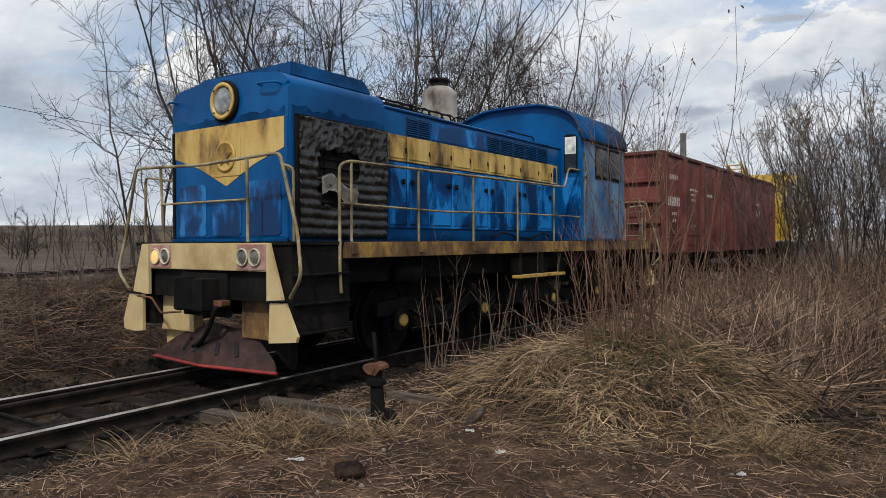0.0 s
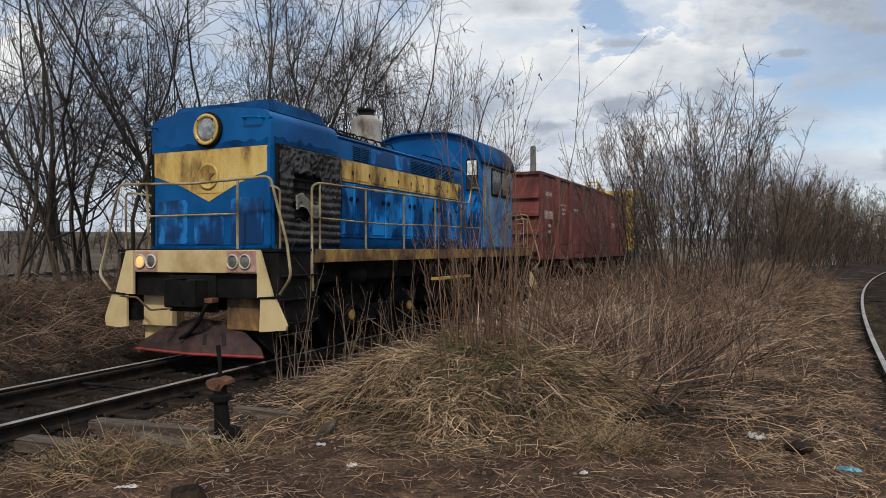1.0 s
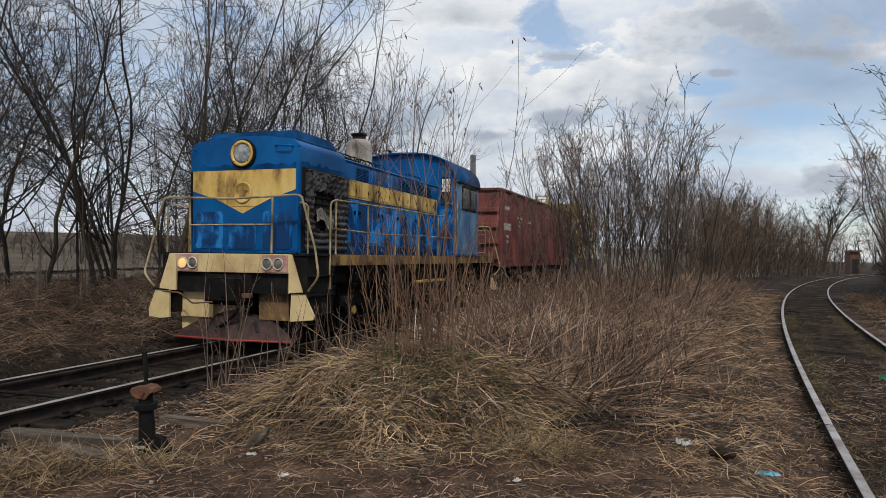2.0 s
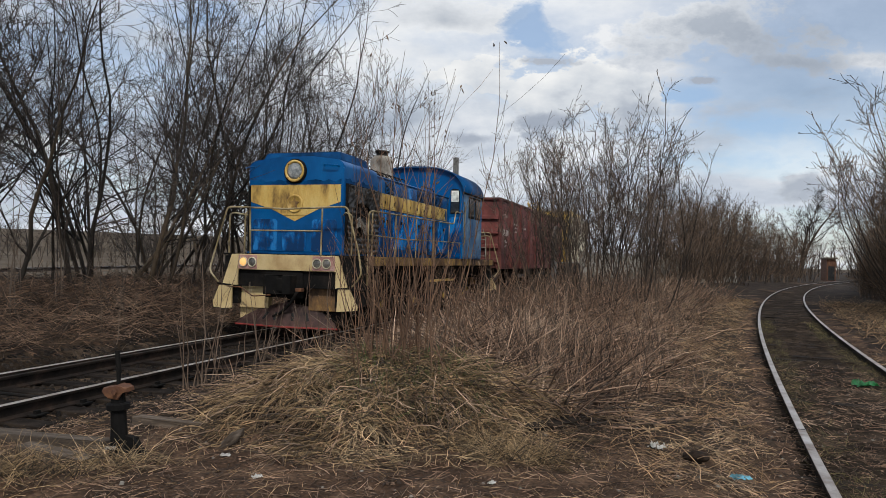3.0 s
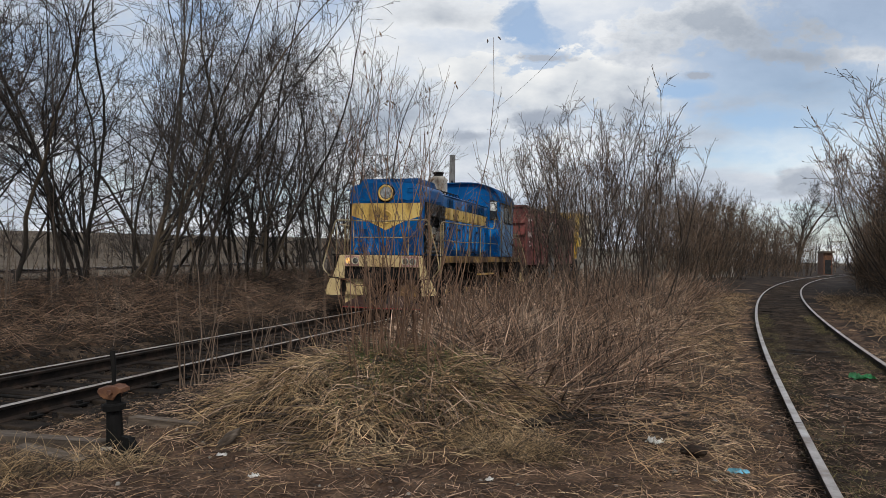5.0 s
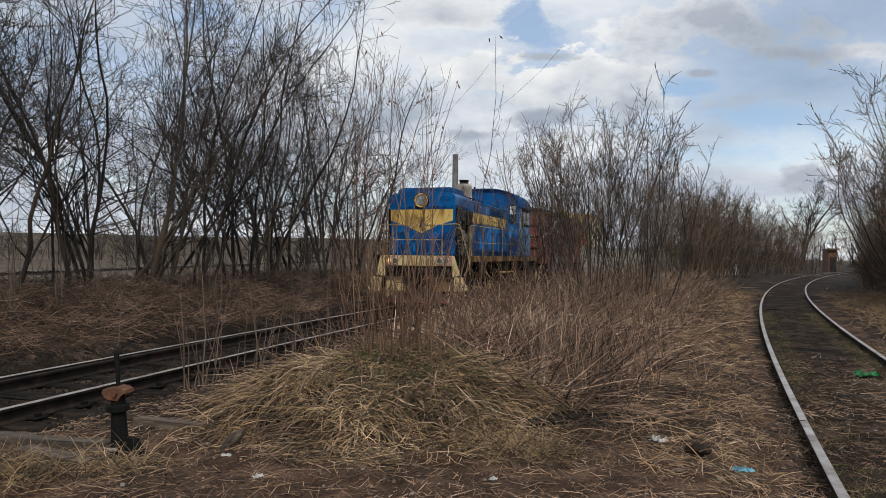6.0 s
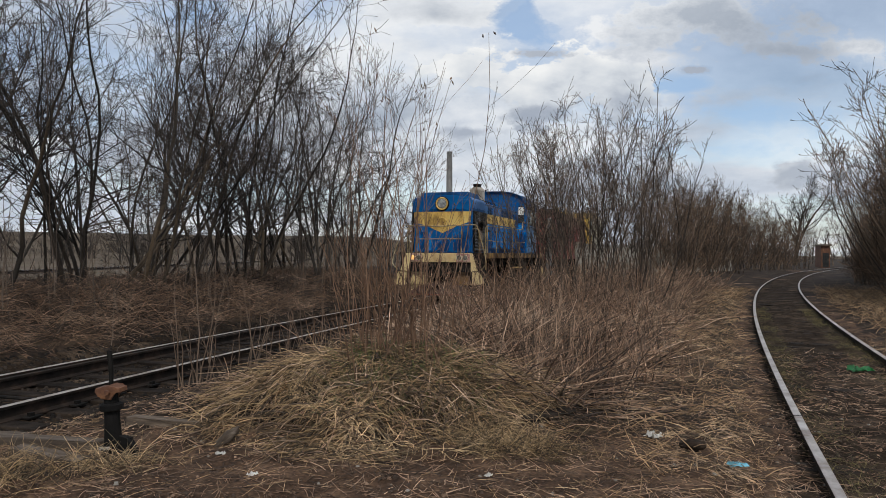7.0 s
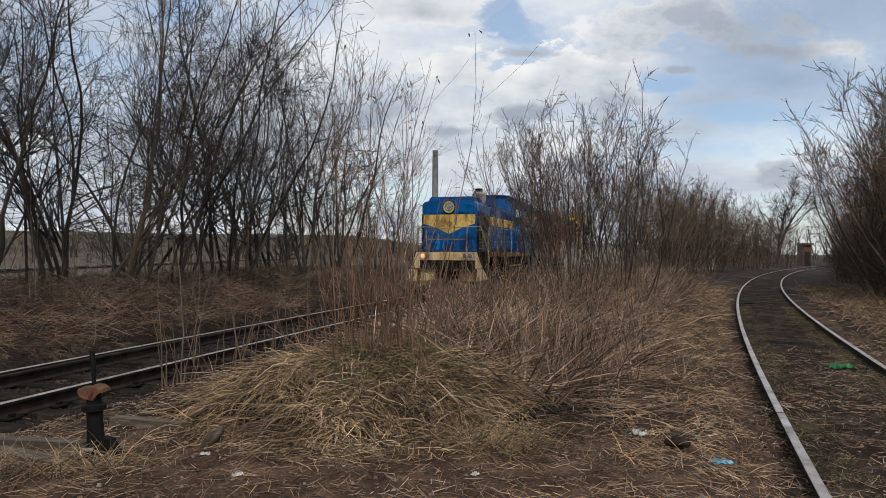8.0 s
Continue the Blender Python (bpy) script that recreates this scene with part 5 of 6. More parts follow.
def pebbles(name, label, xs, ys, lo, hi, mat, sink=0.3):
    """Small angular stones, one closed lump of a few faces each."""
    m = len(xs)
    sz = rng.uniform(lo, hi, m)
    zz = ground_z(xs, ys)
    a = rng.uniform(0, 6.28, (m, 1, 1)) + np.arange(4)[None, :, None] * np.pi / 2 + rng.uniform(-.3, .3, (m, 4, 2))
    sc = np.array((1.0, 0.55))[None, None] * rng.uniform(0.7, 1.25, (m, 4, 2)) * sz[:, None, None]
    lv = np.array((-sink, 0.6))[None, None] * sz[:, None, None] * rng.uniform(0.7, 1.2, (m, 4, 2))
    v = np.stack([xs[:, None, None] + np.cos(a) * sc, ys[:, None, None] + np.sin(a) * sc, zz[:, None, None] + lv], -1).reshape(-1, 3)
    base = (np.arange(m) * 8)[:, None]
    f = [np.stack([base[:, 0] + 2 * k, base[:, 0] + 2 * ((k + 1) % 4), base[:, 0] + 2 * ((k + 1) % 4) + 1, base[:, 0] + 2 * k + 1], -1) for k in range(4)]
    f.append(base + np.array((1, 3, 5, 7))[None])
    return tagged(new(name, raw_mesh(name, v, np.concatenate(f), mat)), label, "stones", kind="stuff")


px, py = rng.uniform(-6, 8, 420), 3.2 + 7 * rng.uniform(0, 1, 420) ** 1.5
ok = d1(px, py) > 1.9
pebbles("pebbles", "small pale pebbles scattered on the soil", px[ok], py[ok], 0.006, 0.026, M_STONE)
px, py = rng.uniform(-6, 5, 14000), 3.2 + 5 * rng.uniform(0, 1, 14000) ** 1.3
ok = (d1(px, py) > 1.8) & (waves(px * 1.6, py * 1.6) > -0.25)
pebbles("soil_crumbs", "loose crumbs and clods of brown soil", px[ok], py[ok], 0.004, 0.020, M_CRUMB)
px, py = rng.uniform(-9, 2, 60000), rng.uniform(0, 24, 60000)
ok = np.abs(d1(px, py)) < 2.0
pebbles("ballast", "oily dark ballast stones between the sleepers", px[ok], py[ok], 0.015, 0.042, M_BALLAST)
px, py = rng.uniform(1, 14, 9000), rng.uniform(2, 26, 9000)
ok = np.abs(d2(px, py)) < 1.2
pebbles("ballast", "fine dirty ballast between the worn rails", px[ok], py[ok], 0.008, 0.022, M_BALLAST)

# ---- plants: branches grown as arrays of tapering shoots ----


def unit(v):
    return v / np.maximum(np.linalg.norm(v, axis=-1, keepdims=True), 1e-9)


def grow(start, way, length, n, wiggle, lift):
    """Shoots of n points that wander, and bend up (lift > 0) or down."""
    m = len(start)
    pts = np.empty((m, n, 3))
    pts[:, 0] = start
    d = unit(np.array(way, float))
    step = (np.asarray(length) / (n - 1))[:, None]
    for i in range(1, n):
        d = unit(d + rng.normal(0, wiggle, (m, 3)) + np.array((0, 0, lift)))
        pts[:, i] = pts[:, i - 1] + d * step
    return pts


def fork(pts, rad, count, t0, t1_, a0, a1):
    """Starts, ways and thicknesses of side shoots, count to each shoot."""
    m, n, _ = pts.shape
    who = np.repeat(np.arange(m), count)
    t = rng.uniform(t0, t1_, len(who))
    f = t * (n - 1)
    i = np.minimum(f.astype(int), n - 2)
    w = (f - i)[:, None]
    p = pts[who, i] * (1 - w) + pts[who, i + 1] * w
    d = unit(pts[who, i + 1] - pts[who, i])
    side = unit(np.cross(d, rng.normal(0, 1, d.shape)))
    a = np.radians(rng.uniform(a0, a1, len(who)))[:, None]
    r = rad[who, i] * (1 - w[:, 0]) + rad[who, i + 1] * w[:, 0]
    return p, d * np.cos(a) + side * np.sin(a), r, t


def taper(r0, n, tip):
    k = np.linspace(0, 1, n)[None]
    return np.asarray(r0)[:, None] * (1 - k) + np.minimum(tip, np.asarray(r0))[:, None] * k if np.ndim(tip) else np.asarray(r0)[:, None] * (1 - k) + tip * k


def sweep(pts, rad, sides):
    m, n, _ = pts.shape
    t = np.empty_like(pts)
    t[:, 1:-1] = pts[:, 2:] - pts[:, :-2]
    t[:, 0], t[:, -1] = pts[:, 1] - pts[:, 0], pts[:, -1] - pts[:, -2]
    t = unit(t)
    ref = unit(rng.normal(0, 1, (m, 1, 3)))
    s = unit(np.cross(t, ref))
    u = np.cross(t, s)
    ang = np.arange(sides) * 2 * np.pi / sides
    v = pts[:, :, None] + (s[:, :, None] * np.cos(ang)[None, None, :, None] + u[:, :, None] * np.sin(ang)[None, None, :, None]) * rad[:, :, None, None]
    base = np.arange(m * n * sides).reshape(m, n, sides)
    a, b = base[:, :-1], base[:, 1:]
    f = np.stack([a, np.roll(a, -1, 2), np.roll(b, -1, 2), b], -1)
    return v.reshape(-1, 3), f.reshape(-1, 4)


def joined(name, pieces, mat, smooth=True):
    vs, fs, off = [], [], 0
    for v, f in pieces:
        vs.append(v)
        fs.append(f + off)
        off += len(v)
    return raw_mesh(name, np.concatenate(vs), np.concatenate(fs), mat, smooth)


def make_tree(name, label, category, stems, height, lean, r0, counts, base=0.35, lift=0.05, bark=M_BARK, twig=M_TWIG, reach=0.36, tip=0.0045, group="", bend=0.10, low=0.14, fan=(22, 60)):
    """A bare many-stemmed tree: crooked stems, limbs, branches and short twigs. counts: limbs to a stem, branches to a limb, twigs to a branch."""
    l1, l2, l3 = counts
    az, ln = rng.uniform(0, 2 * np.pi, stems), np.radians(rng.uniform(lean * 0.1, lean, stems))
    st = np.stack([np.cos(az) * base * rng.uniform(0.2, 1, stems), np.sin(az) * base * rng.uniform(0.2, 1, stems), np.full(stems, -0.15)], -1)
    way = np.stack([np.cos(az) * np.sin(ln), np.sin(az) * np.sin(ln), np.cos(ln)], -1)
    h = height * rng.uniform(0.68, 1.0, stems)
    P0 = grow(st, way, h, 13, bend, lift)
    R0 = taper(r0 * rng.uniform(0.5, 1.0, stems), 13, 0.006)
    p, d, r, t = fork(P0, R0, l1, low, 0.97, *fan)
    P1 = grow(p, d, height * reach * (1.05 - 0.75 * t) * rng.uniform(0.45, 1.2, len(t)), 8, bend * 1.6, lift + 0.045)
    R1 = taper(r * 0.52, 8, tip)
    p, d, r, t = fork(P1, R1, l2, 0.10, 0.99, 22, 62)
    P2 = grow(p, d, height * 0.115 * rng.uniform(0.4, 1.3, len(t)), 5, bend * 1.7, lift + 0.05)
    R2 = taper(np.minimum(r * 0.7, 0.010), 5, tip)
    p, d, r, t = fork(P2, R2, l3, 0.12, 0.98, 25, 65)
    P3 = grow(p, d, height * 0.042 * rng.uniform(0.4, 1.4, len(t)), 3, 0.16, 0.05)
    R3 = taper(np.full(len(t), tip), 3, tip * 0.75)
    tree = empty(name, label, category, group)
    for nm, pieces, mt in (("trunk", [sweep(P0, R0, 6)], bark), ("crown", [sweep(P1, R1, 4), sweep(P2, R2, 3), sweep(P3, R3, 3)], twig)):
        ob = new(nm, joined(nm, pieces, mt))
        ob.parent = tree
        if nm == "crown":
            tagged(ob, kind="stuff")
    return tree


def plant(models, used, x, y, size=1.0, turn=None, tilt=(0, 0)):
    """Sets a model, or a copy of it, on the ground."""
    k = used.index(False) if False in used else int(rng.integers(len(models)))
    m = pose(x, y, float(ground_z(x, y)) - 0.03, tilt[0], tilt[1], rng.uniform(0, 360) if turn is None else turn)
    ob = models[k]
    if used[k]:
        ob = copy_thing(models[k], m)
    else:
        used[k] = True
    ob.matrix_basis = m
    ob.scale = (size, size, size * rng.uniform(0.94, 1.06))
    return ob


LAB = "bare grey-brown willow tree with many stems on the bank"
tall = [make_tree("willow_tree", LAB, "tree", st, 9.4, ln, r, (10, 7, 3), 0.9, 0.03, group="trees on the bank", reach=0.42, tip=0.0054, low=0.12, bend=0.11) for st, ln, r in ((5, 30, 0.066), (6, 36, 0.058), (4, 27, 0.075), (5, 38, 0.060))]
used = [False] * len(tall)
for s, o, z in ((8.9, -6.4, 0.84), (10.6, -5.4, 1.02), (12.3, -8.0, 1.08), (13.2, -5.6, 1.06), (15.0, -6.8, 1.1), (16.6, -5.3, 1.08), (18.3, -8.2, 1.12), (19.4, -5.8, 1.12), (21.6, -6.6, 1.12), (23.4, -5.2, 1.10), (25.6, -7.6, 1.12), (27.4, -5.4, 1.06), (29.8, -6.6, 1.0), (32.0, -5.2, 0.88), (23.5, -12.5, 1.1)):
    p, h = t1(s)
    c, q = math.cos(radians(h)), math.sin(radians(h))
    plant(tall, used, p[0] + c * o + rng.uniform(-.3, .3), p[1] - q * o + rng.uniform(-.3, .3), z * rng.uniform(0.95, 1.05))

for s in np.arange(9.5, 34, 8.1):
    p, h = t1(s)
    o = rng.uniform(-8.5, -4.2)
    c, q = math.cos(radians(h)), math.sin(radians(h))
    plant(tall, used, p[0] + c * o, p[1] - q * o, rng.uniform(0.34, 0.55))

shrub = [make_tree("willow_shrub", "dense bare willow shrub of thin upright shoots", "shrub", st, 5.2, ln, 0.021, (6, 4, 2), 0.9, 0.035, reach=0.30, bark=M_GREYTWIG, twig=M_GREYTWIG, tip=0.0054, group="shrubs between the tracks", bend=0.07, low=0.26, fan=(15, 42)) for st, ln in ((11, 27), (13, 30), (10, 24))]
used = [False] * len(shrub)
for x, y, z in ((2.9, 18.4, 0.90), (2.7, 20.8, 0.98), (3.8, 18.2, 0.92), (4.4, 19.2, 1.12), (4.3, 21.0, 1.12), (5.7, 19.9, 1.06), (4.8, 22.6, 1.12), (6.4, 22.8, 1.08), (6.9, 25.0, 1.0), (5.2, 25.6, 1.05)):
    plant(shrub, used, x, y, z)
hedge = [make_tree("willow_shrub", "bare red-brown shrub beside the bending track", "shrub", st, 6.0, ln, 0.030, (7, 4, 2), 0.9, 0.04, reach=0.32, tip=0.0070, bark=M_GREYTWIG, twig=M_HEDGE, group="shrubs along the track", bend=0.08, low=0.06, fan=(15, 45)) for st, ln in ((19, 19), (23, 23))]
used_hedge = [False] * len(hedge)
for s, o, z in ((24, -5.0, 0.85), (30, -4.4, 0.82), (36, -4.4, 0.95), (40, -6.2, 1.1), (44, -4.4, 1.0), (48, -6.0, 1.15), (52, -4.2, 1.05), (57, -5.4, 1.15), (62, -3.9, 1.0), (68, -4.6, 1.05), (74, -3.4, 1.0), (80, -3.5, 1.0), (88, -3.0, 1.0),
                (16, 7.0, 1.3), (18, 6.0, 1.3), (20.5, 5.2, 1.35), (23, 6.2, 1.5), (27, 5.2, 1.45), (21, 7.2, 1.4), (24, 4.9, 1.3), (26, 6.4, 1.5), (28, 5.4, 1.3), (31, 6.4, 1.5), (34, 5.6, 1.35), (38, 5.8, 1.3), (42, 5.8, 1.3), (47, 5.6, 1.2), (52, 5.4, 1.15)):
    p, h = t2(s)
    c, q = math.cos(radians(h)), math.sin(radians(h))
    plant(hedge, used_hedge, p[0] + c * o, p[1] - q * o, z * rng.uniform(0.93, 1.07))

big = make_tree("bare_tree", "tall bare tree with a wide round crown", "tree", 2, 17.0, 12, 0.36, (20, 10, 4), 0.15, 0.02, reach=0.52, tip=0.020, low=0.24, fan=(28, 62))
big.matrix_basis = pose(60.5, 118, -0.2, 0, 0, 20)
side_tree = make_tree("bare_tree", "bare young tree with pale spreading twigs", "tree", 5, 5.2, 40, 0.05, (9, 6, 3), 0.3, 0.02, reach=0.42)
side_tree.matrix_basis = pose(-13.2, 8.9, 0.2, 0, 0, 40)
copy_thing(side_tree, pose(-15.5, 9.2, 0.0, 0, 0, 150)).scale = (1.5, 1.5, 1.7)


def shoots(name, label, x, y, count, low, high, lean, spread, mat, r0, tall_share=0.0, twigs=4, category="shrub", group=""):
    """A clump of thin rods from one stool, with a few side twigs."""
    az, ln = rng.uniform(0, 2 * np.pi, count), np.radians(lean * rng.uniform(0, 1, count) ** 0.8)
    px, py = rng.normal(0, spread, count), rng.normal(0, spread * 0.8, count)
    st = np.stack([px, py, ground_z(x + px, y + py) - 0.05], -1)
    way = np.stack([np.cos(az) * np.sin(ln), np.sin(az) * np.sin(ln), np.cos(ln)], -1)
    high_ones = rng.uniform(0, 1, count) < tall_share
    way = unit(np.where(high_ones[:, None], way * np.array((0.4, 0.4, 1)), way))
    h = np.where(high_ones, rng.uniform(0.8, 1, count) * high, rng.uniform(low, (low + high) * 0.5, count))
    P0 = grow(st, way, h, 7, 0.085, 0.03)
    R0 = taper(r0 * rng.uniform(0.6, 1.1, count), 7, 0.0018)
    p, d, r, t = fork(P0, R0, twigs, 0.3, 0.95, 18, 45)
    P1 = grow(p, d, np.repeat(h, twigs) * 0.2 * rng.uniform(0.4, 1.3, len(t)), 4, 0.1, 0.05)
    ob = empty(name, label, category, group)
    ob.matrix_basis = pose(x, y, 0)
    for k in range(count):
        new("stem", joined("stem", [sweep(P0[k:k + 1], R0[k:k + 1], 5)], mat)).parent = ob
    tw = new("twig_spray", joined("twig_spray", [sweep(P1, taper(r * 0.55, 4, 0.0018), 3)], mat))
    tw.parent = ob
    tagged(tw, kind="stuff")
    return ob, P0


bush, rods = shoots("willow_shrub", "clump of red-brown shoots with a few withered leaves", -0.42, 7.15, 64, 0.5, 3.4, 25, 0.27, M_REDTWIG, 0.0092, 0.24, 8)
# withered leaves and catkins that still hang on the tall shoots
tallest = rods[rods[:, -1, 2] > 2.3]
pick = tallest[rng.integers(len(tallest), size=70), rng.integers(3, 7, size=70)] + rng.normal(0, 0.03, (70, 3))
leaf = grow(pick, np.stack([rng.normal(0, .5, 70), rng.normal(0, .5, 70), -np.ones(70)], -1), rng.uniform(0.03, 0.06, 70), 3, 0.2, -0.2)
new("leaves", joined("leaves", [sweep(leaf, np.tile([[0.004, 0.009, 0.002]], (70, 1)), 4)], M_LEAF)).parent = bush
for x, y, n, hi, ln, sp in ((-1.95, 10.4, 9, 1.7, 24, 0.3), (-1.2, 9.2, 9, 1.7, 24, 0.3), (-1.0, 12.0, 11, 1.9, 24, 0.4), (0.4, 9.4, 30, 2.0, 26, 0.4), (-0.1, 13.6, 30, 1.7, 24, 0.45), (0.9, 12.0, 26, 1.4, 26, 0.5), (1.9, 14.4, 26, 1.3, 26, 0.5), (2.2, 11.0, 24, 1.6, 28, 0.5), (3.1, 13.4, 26, 1.7, 28, 0.6), (3.3, 9.4, 16, 1.2, 30, 0.4), (2.2, 8.2, 14, 1.0, 34, 0.35)):
    shoots("willow_shrub", "clump of thin bare shoots in dead grass", x, y, n, 0.35, hi, ln, sp, M_REDTWIG if n % 4 else M_STALK, 0.0085, 0.25, 4, group="shoots between the tracks")
for x, y, n, hi, ln, sp in ((0.7, 15.6, 30, 1.5, 24, 0.5), (1.6, 18.2, 24, 1.5, 22, 0.6), (4.6, 15.0, 22, 1.5, 26, 0.6), (-0.45, 16.2, 20, 1.4, 22, 0.4), (0.2, 17.8, 24, 1.7, 24, 0.4), (0.9, 19.8, 26, 1.9, 24, 0.45), (1.6, 21.4, 26, 2.0, 24, 0.5), (2.3, 19.6, 24, 1.7, 24, 0.5), (2.6, 22.6, 28, 2.2, 24, 0.5), (3.3, 24.6, 28, 2.4, 24, 0.6), (2.9, 16.4, 24, 1.5, 26, 0.5), (3.9, 16.2, 24, 1.7, 26, 0.5)):
    shoots("willow_shrub", "clump of thin bare shoots in dead grass", x, y, n, 0.35, hi, ln, sp, M_REDTWIG if n % 4 else M_STALK, 0.0085, 0.25, 4, group="shoots between the tracks")
for x, y, n, hi, ln, sp in ((-3.0, 9.0, 13, 2.2, 24, 0.12), (-2.35, 8.5, 14, 1.3, 36, 0.2), (-1.75, 9.6, 14, 1.6, 30, 0.25)):
    shoots("willow_shrub", "clump of dull brown dry shoots beside the rails", x, y, n, 0.45, hi, ln, sp, M_DRYTWIG, 0.012, 0.3, 4, group="shoots between the tracks")
for s, o in ((2.0, -4.4), (5.2, -3.9), (7.4, -4.2), (9.6, -3.8), (11.6, -4.3), (13.6, -3.7), (16.0, -4.2), (18.2, -3.8), (21.0, -4.1), (24.0, -3.8), (27.0, -4.2)):
    p, h = t1(s)
    c, q = math.cos(radians(h)), math.sin(radians(h))
    shoots("willow_shrub", "thin bare undergrowth shoots on the bank", p[0] + c * o, p[1] - q * o, 26, 0.5, 2.8, 34, 0.8, M_GREYTWIG, 0.011, 0.25, 6, group="undergrowth on the bank")

# ---- dead stalks, straw and grass ----


def scatter(count, x0, x1, y0, y1, keep):
    """Places on the ground, kept with the chance that keep(x, y) gives."""
    xs, ys = np.empty(0), np.empty(0)
    while len(xs) < count:
        x, y = rng.uniform(x0, x1, count * 2), rng.uniform(y0, y1, count * 2)
        ok = rng.uniform(0, 1, count * 2) < keep(x, y)
        xs, ys = np.concatenate([xs, x[ok]]), np.concatenate([ys, y[ok]])
    return xs[:count], ys[:count]


def strands(name, label, xs, ys, lo, hi, el0, el1, droop, r, mat, n=5, sides=3, wiggle=0.10, aim=None, over=0.004, category="dry grass", comb=None):
    m = len(xs)
    az = rng.uniform(0, 2 * np.pi, m) if comb is None else comb + rng.normal(0, 0.8, m)
    el = np.radians(rng.uniform(el0, el1, m))
    way = np.stack([np.cos(az) * np.cos(el), np.sin(az) * np.cos(el), np.sin(el)], -1)
    if aim is not None:
        way = unit(way + aim)
    pts = grow(np.stack([xs, ys, ground_z(xs, ys)], -1), way, rng.uniform(lo, hi, m), n, wiggle, droop)
    floor_z = ground_z(pts[..., 0], pts[..., 1]) + over + rng.uniform(0, 0.035, (m, 1)) * np.linspace(0, 1, n)[None]
    pts[..., 2] = np.maximum(pts[..., 2], floor_z)
    return tagged(new(name, joined(name, [sweep(pts, taper(r * rng.uniform(0.6, 1.3, m), n, r * 0.4), sides)], mat)), label, category, kind="stuff")


def between(x, y):
    return ramp01(d1(x, y), 2.0, 2.8) * ramp01(-d2(x, y) + 0.5 * waves(x * 0.8, y * 0.8), 2.0, 3.3)


def mound(x, y):
    return np.exp(-(((x + 0.45) / 1.5) ** 2 + ((y - 6.75) / 1.15) ** 2) ** 1.4)


def downhill(x, y, k):
    e = 0.05
    gxx, gyy = (ground_z(x + e, y) - ground_z(x - e, y)) / (2 * e), (ground_z(x, y + e) - ground_z(x, y - e)) / (2 * e)
    return unit(np.stack([-gxx, -gyy, np.zeros_like(gxx)], -1)) * k




def combed(x, y):
    """The way in which the long grass lies: down the mound and over to the camera's side, in locks."""
    w = downhill(x, y, 1.0)
    return np.arctan2(w[:, 1] - 0.35, w[:, 0] + 0.25) + 1.1 * np.sin(x * 2.3 + 1.7 * np.sin(y * 1.9)) * np.sin(y * 2.9 + x) + 0.5 * np.sin(x * 7.1 + y * 5.3)


for count, lo, hi, r, shade, name_of in ((7500, 0.18, 0.52, 0.0050, M_MOUND, "long olive-brown grass matted over a low mound"), (4500, 0.14, 0.46, 0.0052, M_STRAW, "bleached straw matted over a low mound"), (900, 0.30, 0.80, 0.0058, M_STALK, "red-brown stalks lying over the mound")):
    xs, ys = scatter(count, -2.7, 2.0, 5.0, 8.3, lambda x, y: mound(x, y) * ramp01(mound(x, y), 0.10, 0.35) * (0.2 + 0.8 * ramp01(waves(x * 1.4 + r * 400, y * 1.4), -0.4, 0.3)))
    strands("dry_grass", name_of, xs, ys, lo, hi, 2, 34, -0.22, r, shade, 6, wiggle=0.17, comb=combed(xs, ys))
xs, ys = scatter(700, -1.0, 0.6, 6.0, 7.6, lambda x, y: mound(x, y))
strands("green_grass", "short fresh green grass on the mound", xs, ys, 0.08, 0.25, 30, 80, -0.10, 0.0028, M_GREEN, 4, category="grass")
xs, ys = scatter(5200, -2.5, 7.5, 8.0, 19.0, lambda x, y: between(x, y) * (0.12 + 0.88 * ramp01(x + 0.08 * y, -0.1, 0.5)))
strands("dead_stalks", "tangled red-brown dead stalks lying between the tracks", xs, ys, 0.4, 1.1, 0, 32, -0.08, 0.0084, M_STALK, 4, aim=np.stack([0.6 * np.sin(xs * 2.3 - ys * 1.9) - 0.45, 0.3 * np.cos(ys * 2.1), 0 * xs], -1), wiggle=0.06, category="dead stalks")
xs, ys = scatter(5600, 0.0, 5.5, 6.5, 12.0, lambda x, y: between(x, y) * (1 - 0.95 * mound(x, y)) * (0.4 + 0.6 * ramp01(waves(x * 1.3, y * 1.3), -0.4, 0.3)) * ramp01(x + 0.3 * y, 2.2, 3.2))
strands("dead_stalks", "broken pale brown stalks lying in a tangle", xs, ys, 0.3, 1.0, 0, 34, -0.06, 0.0088, M_STALK, 4, aim=np.stack([0.6 * np.sin(xs * 3.1 + ys * 2.3) - 0.45, 0.3 * np.cos(ys * 2.7), 0 * xs], -1), wiggle=0.06, category="dead stalks", over=0.02)
xs, ys = scatter(750, 0.9, 5.6, 7.0, 12.0, lambda x, y: between(x, y) * np.clip(9.0 / y, 0.3, 1.2) / 1.2)
strands("dead_stalks", "upright thin dead stalks between the tracks", xs, ys, 0.25, 0.75, 50, 88, -0.01, 0.0062, M_STALK, 4, wiggle=0.05, category="dead stalks")
xs, ys = scatter(13000, -7.0, 9.0, 3.2, 14.0, lambda x, y: (ramp01(d1(x, y), 1.0, 1.8) * (np.abs(d2(x, y) + 0.1) > 1.0)) * (1 - 0.6 * between(x, y)) * (0.35 + 0.65 * ramp01(waves(x * 0.8, y * 0.8), -0.4, 0.5)) * np.clip(7.0 / y, 0.2, 1.4) / 1.4)
strands("dry_grass", "flattened dry straw scattered on the soil", xs, ys, 0.05, 0.20, 0, 18, -0.12, 0.0026, M_STRAW, 3, wiggle=0.14)
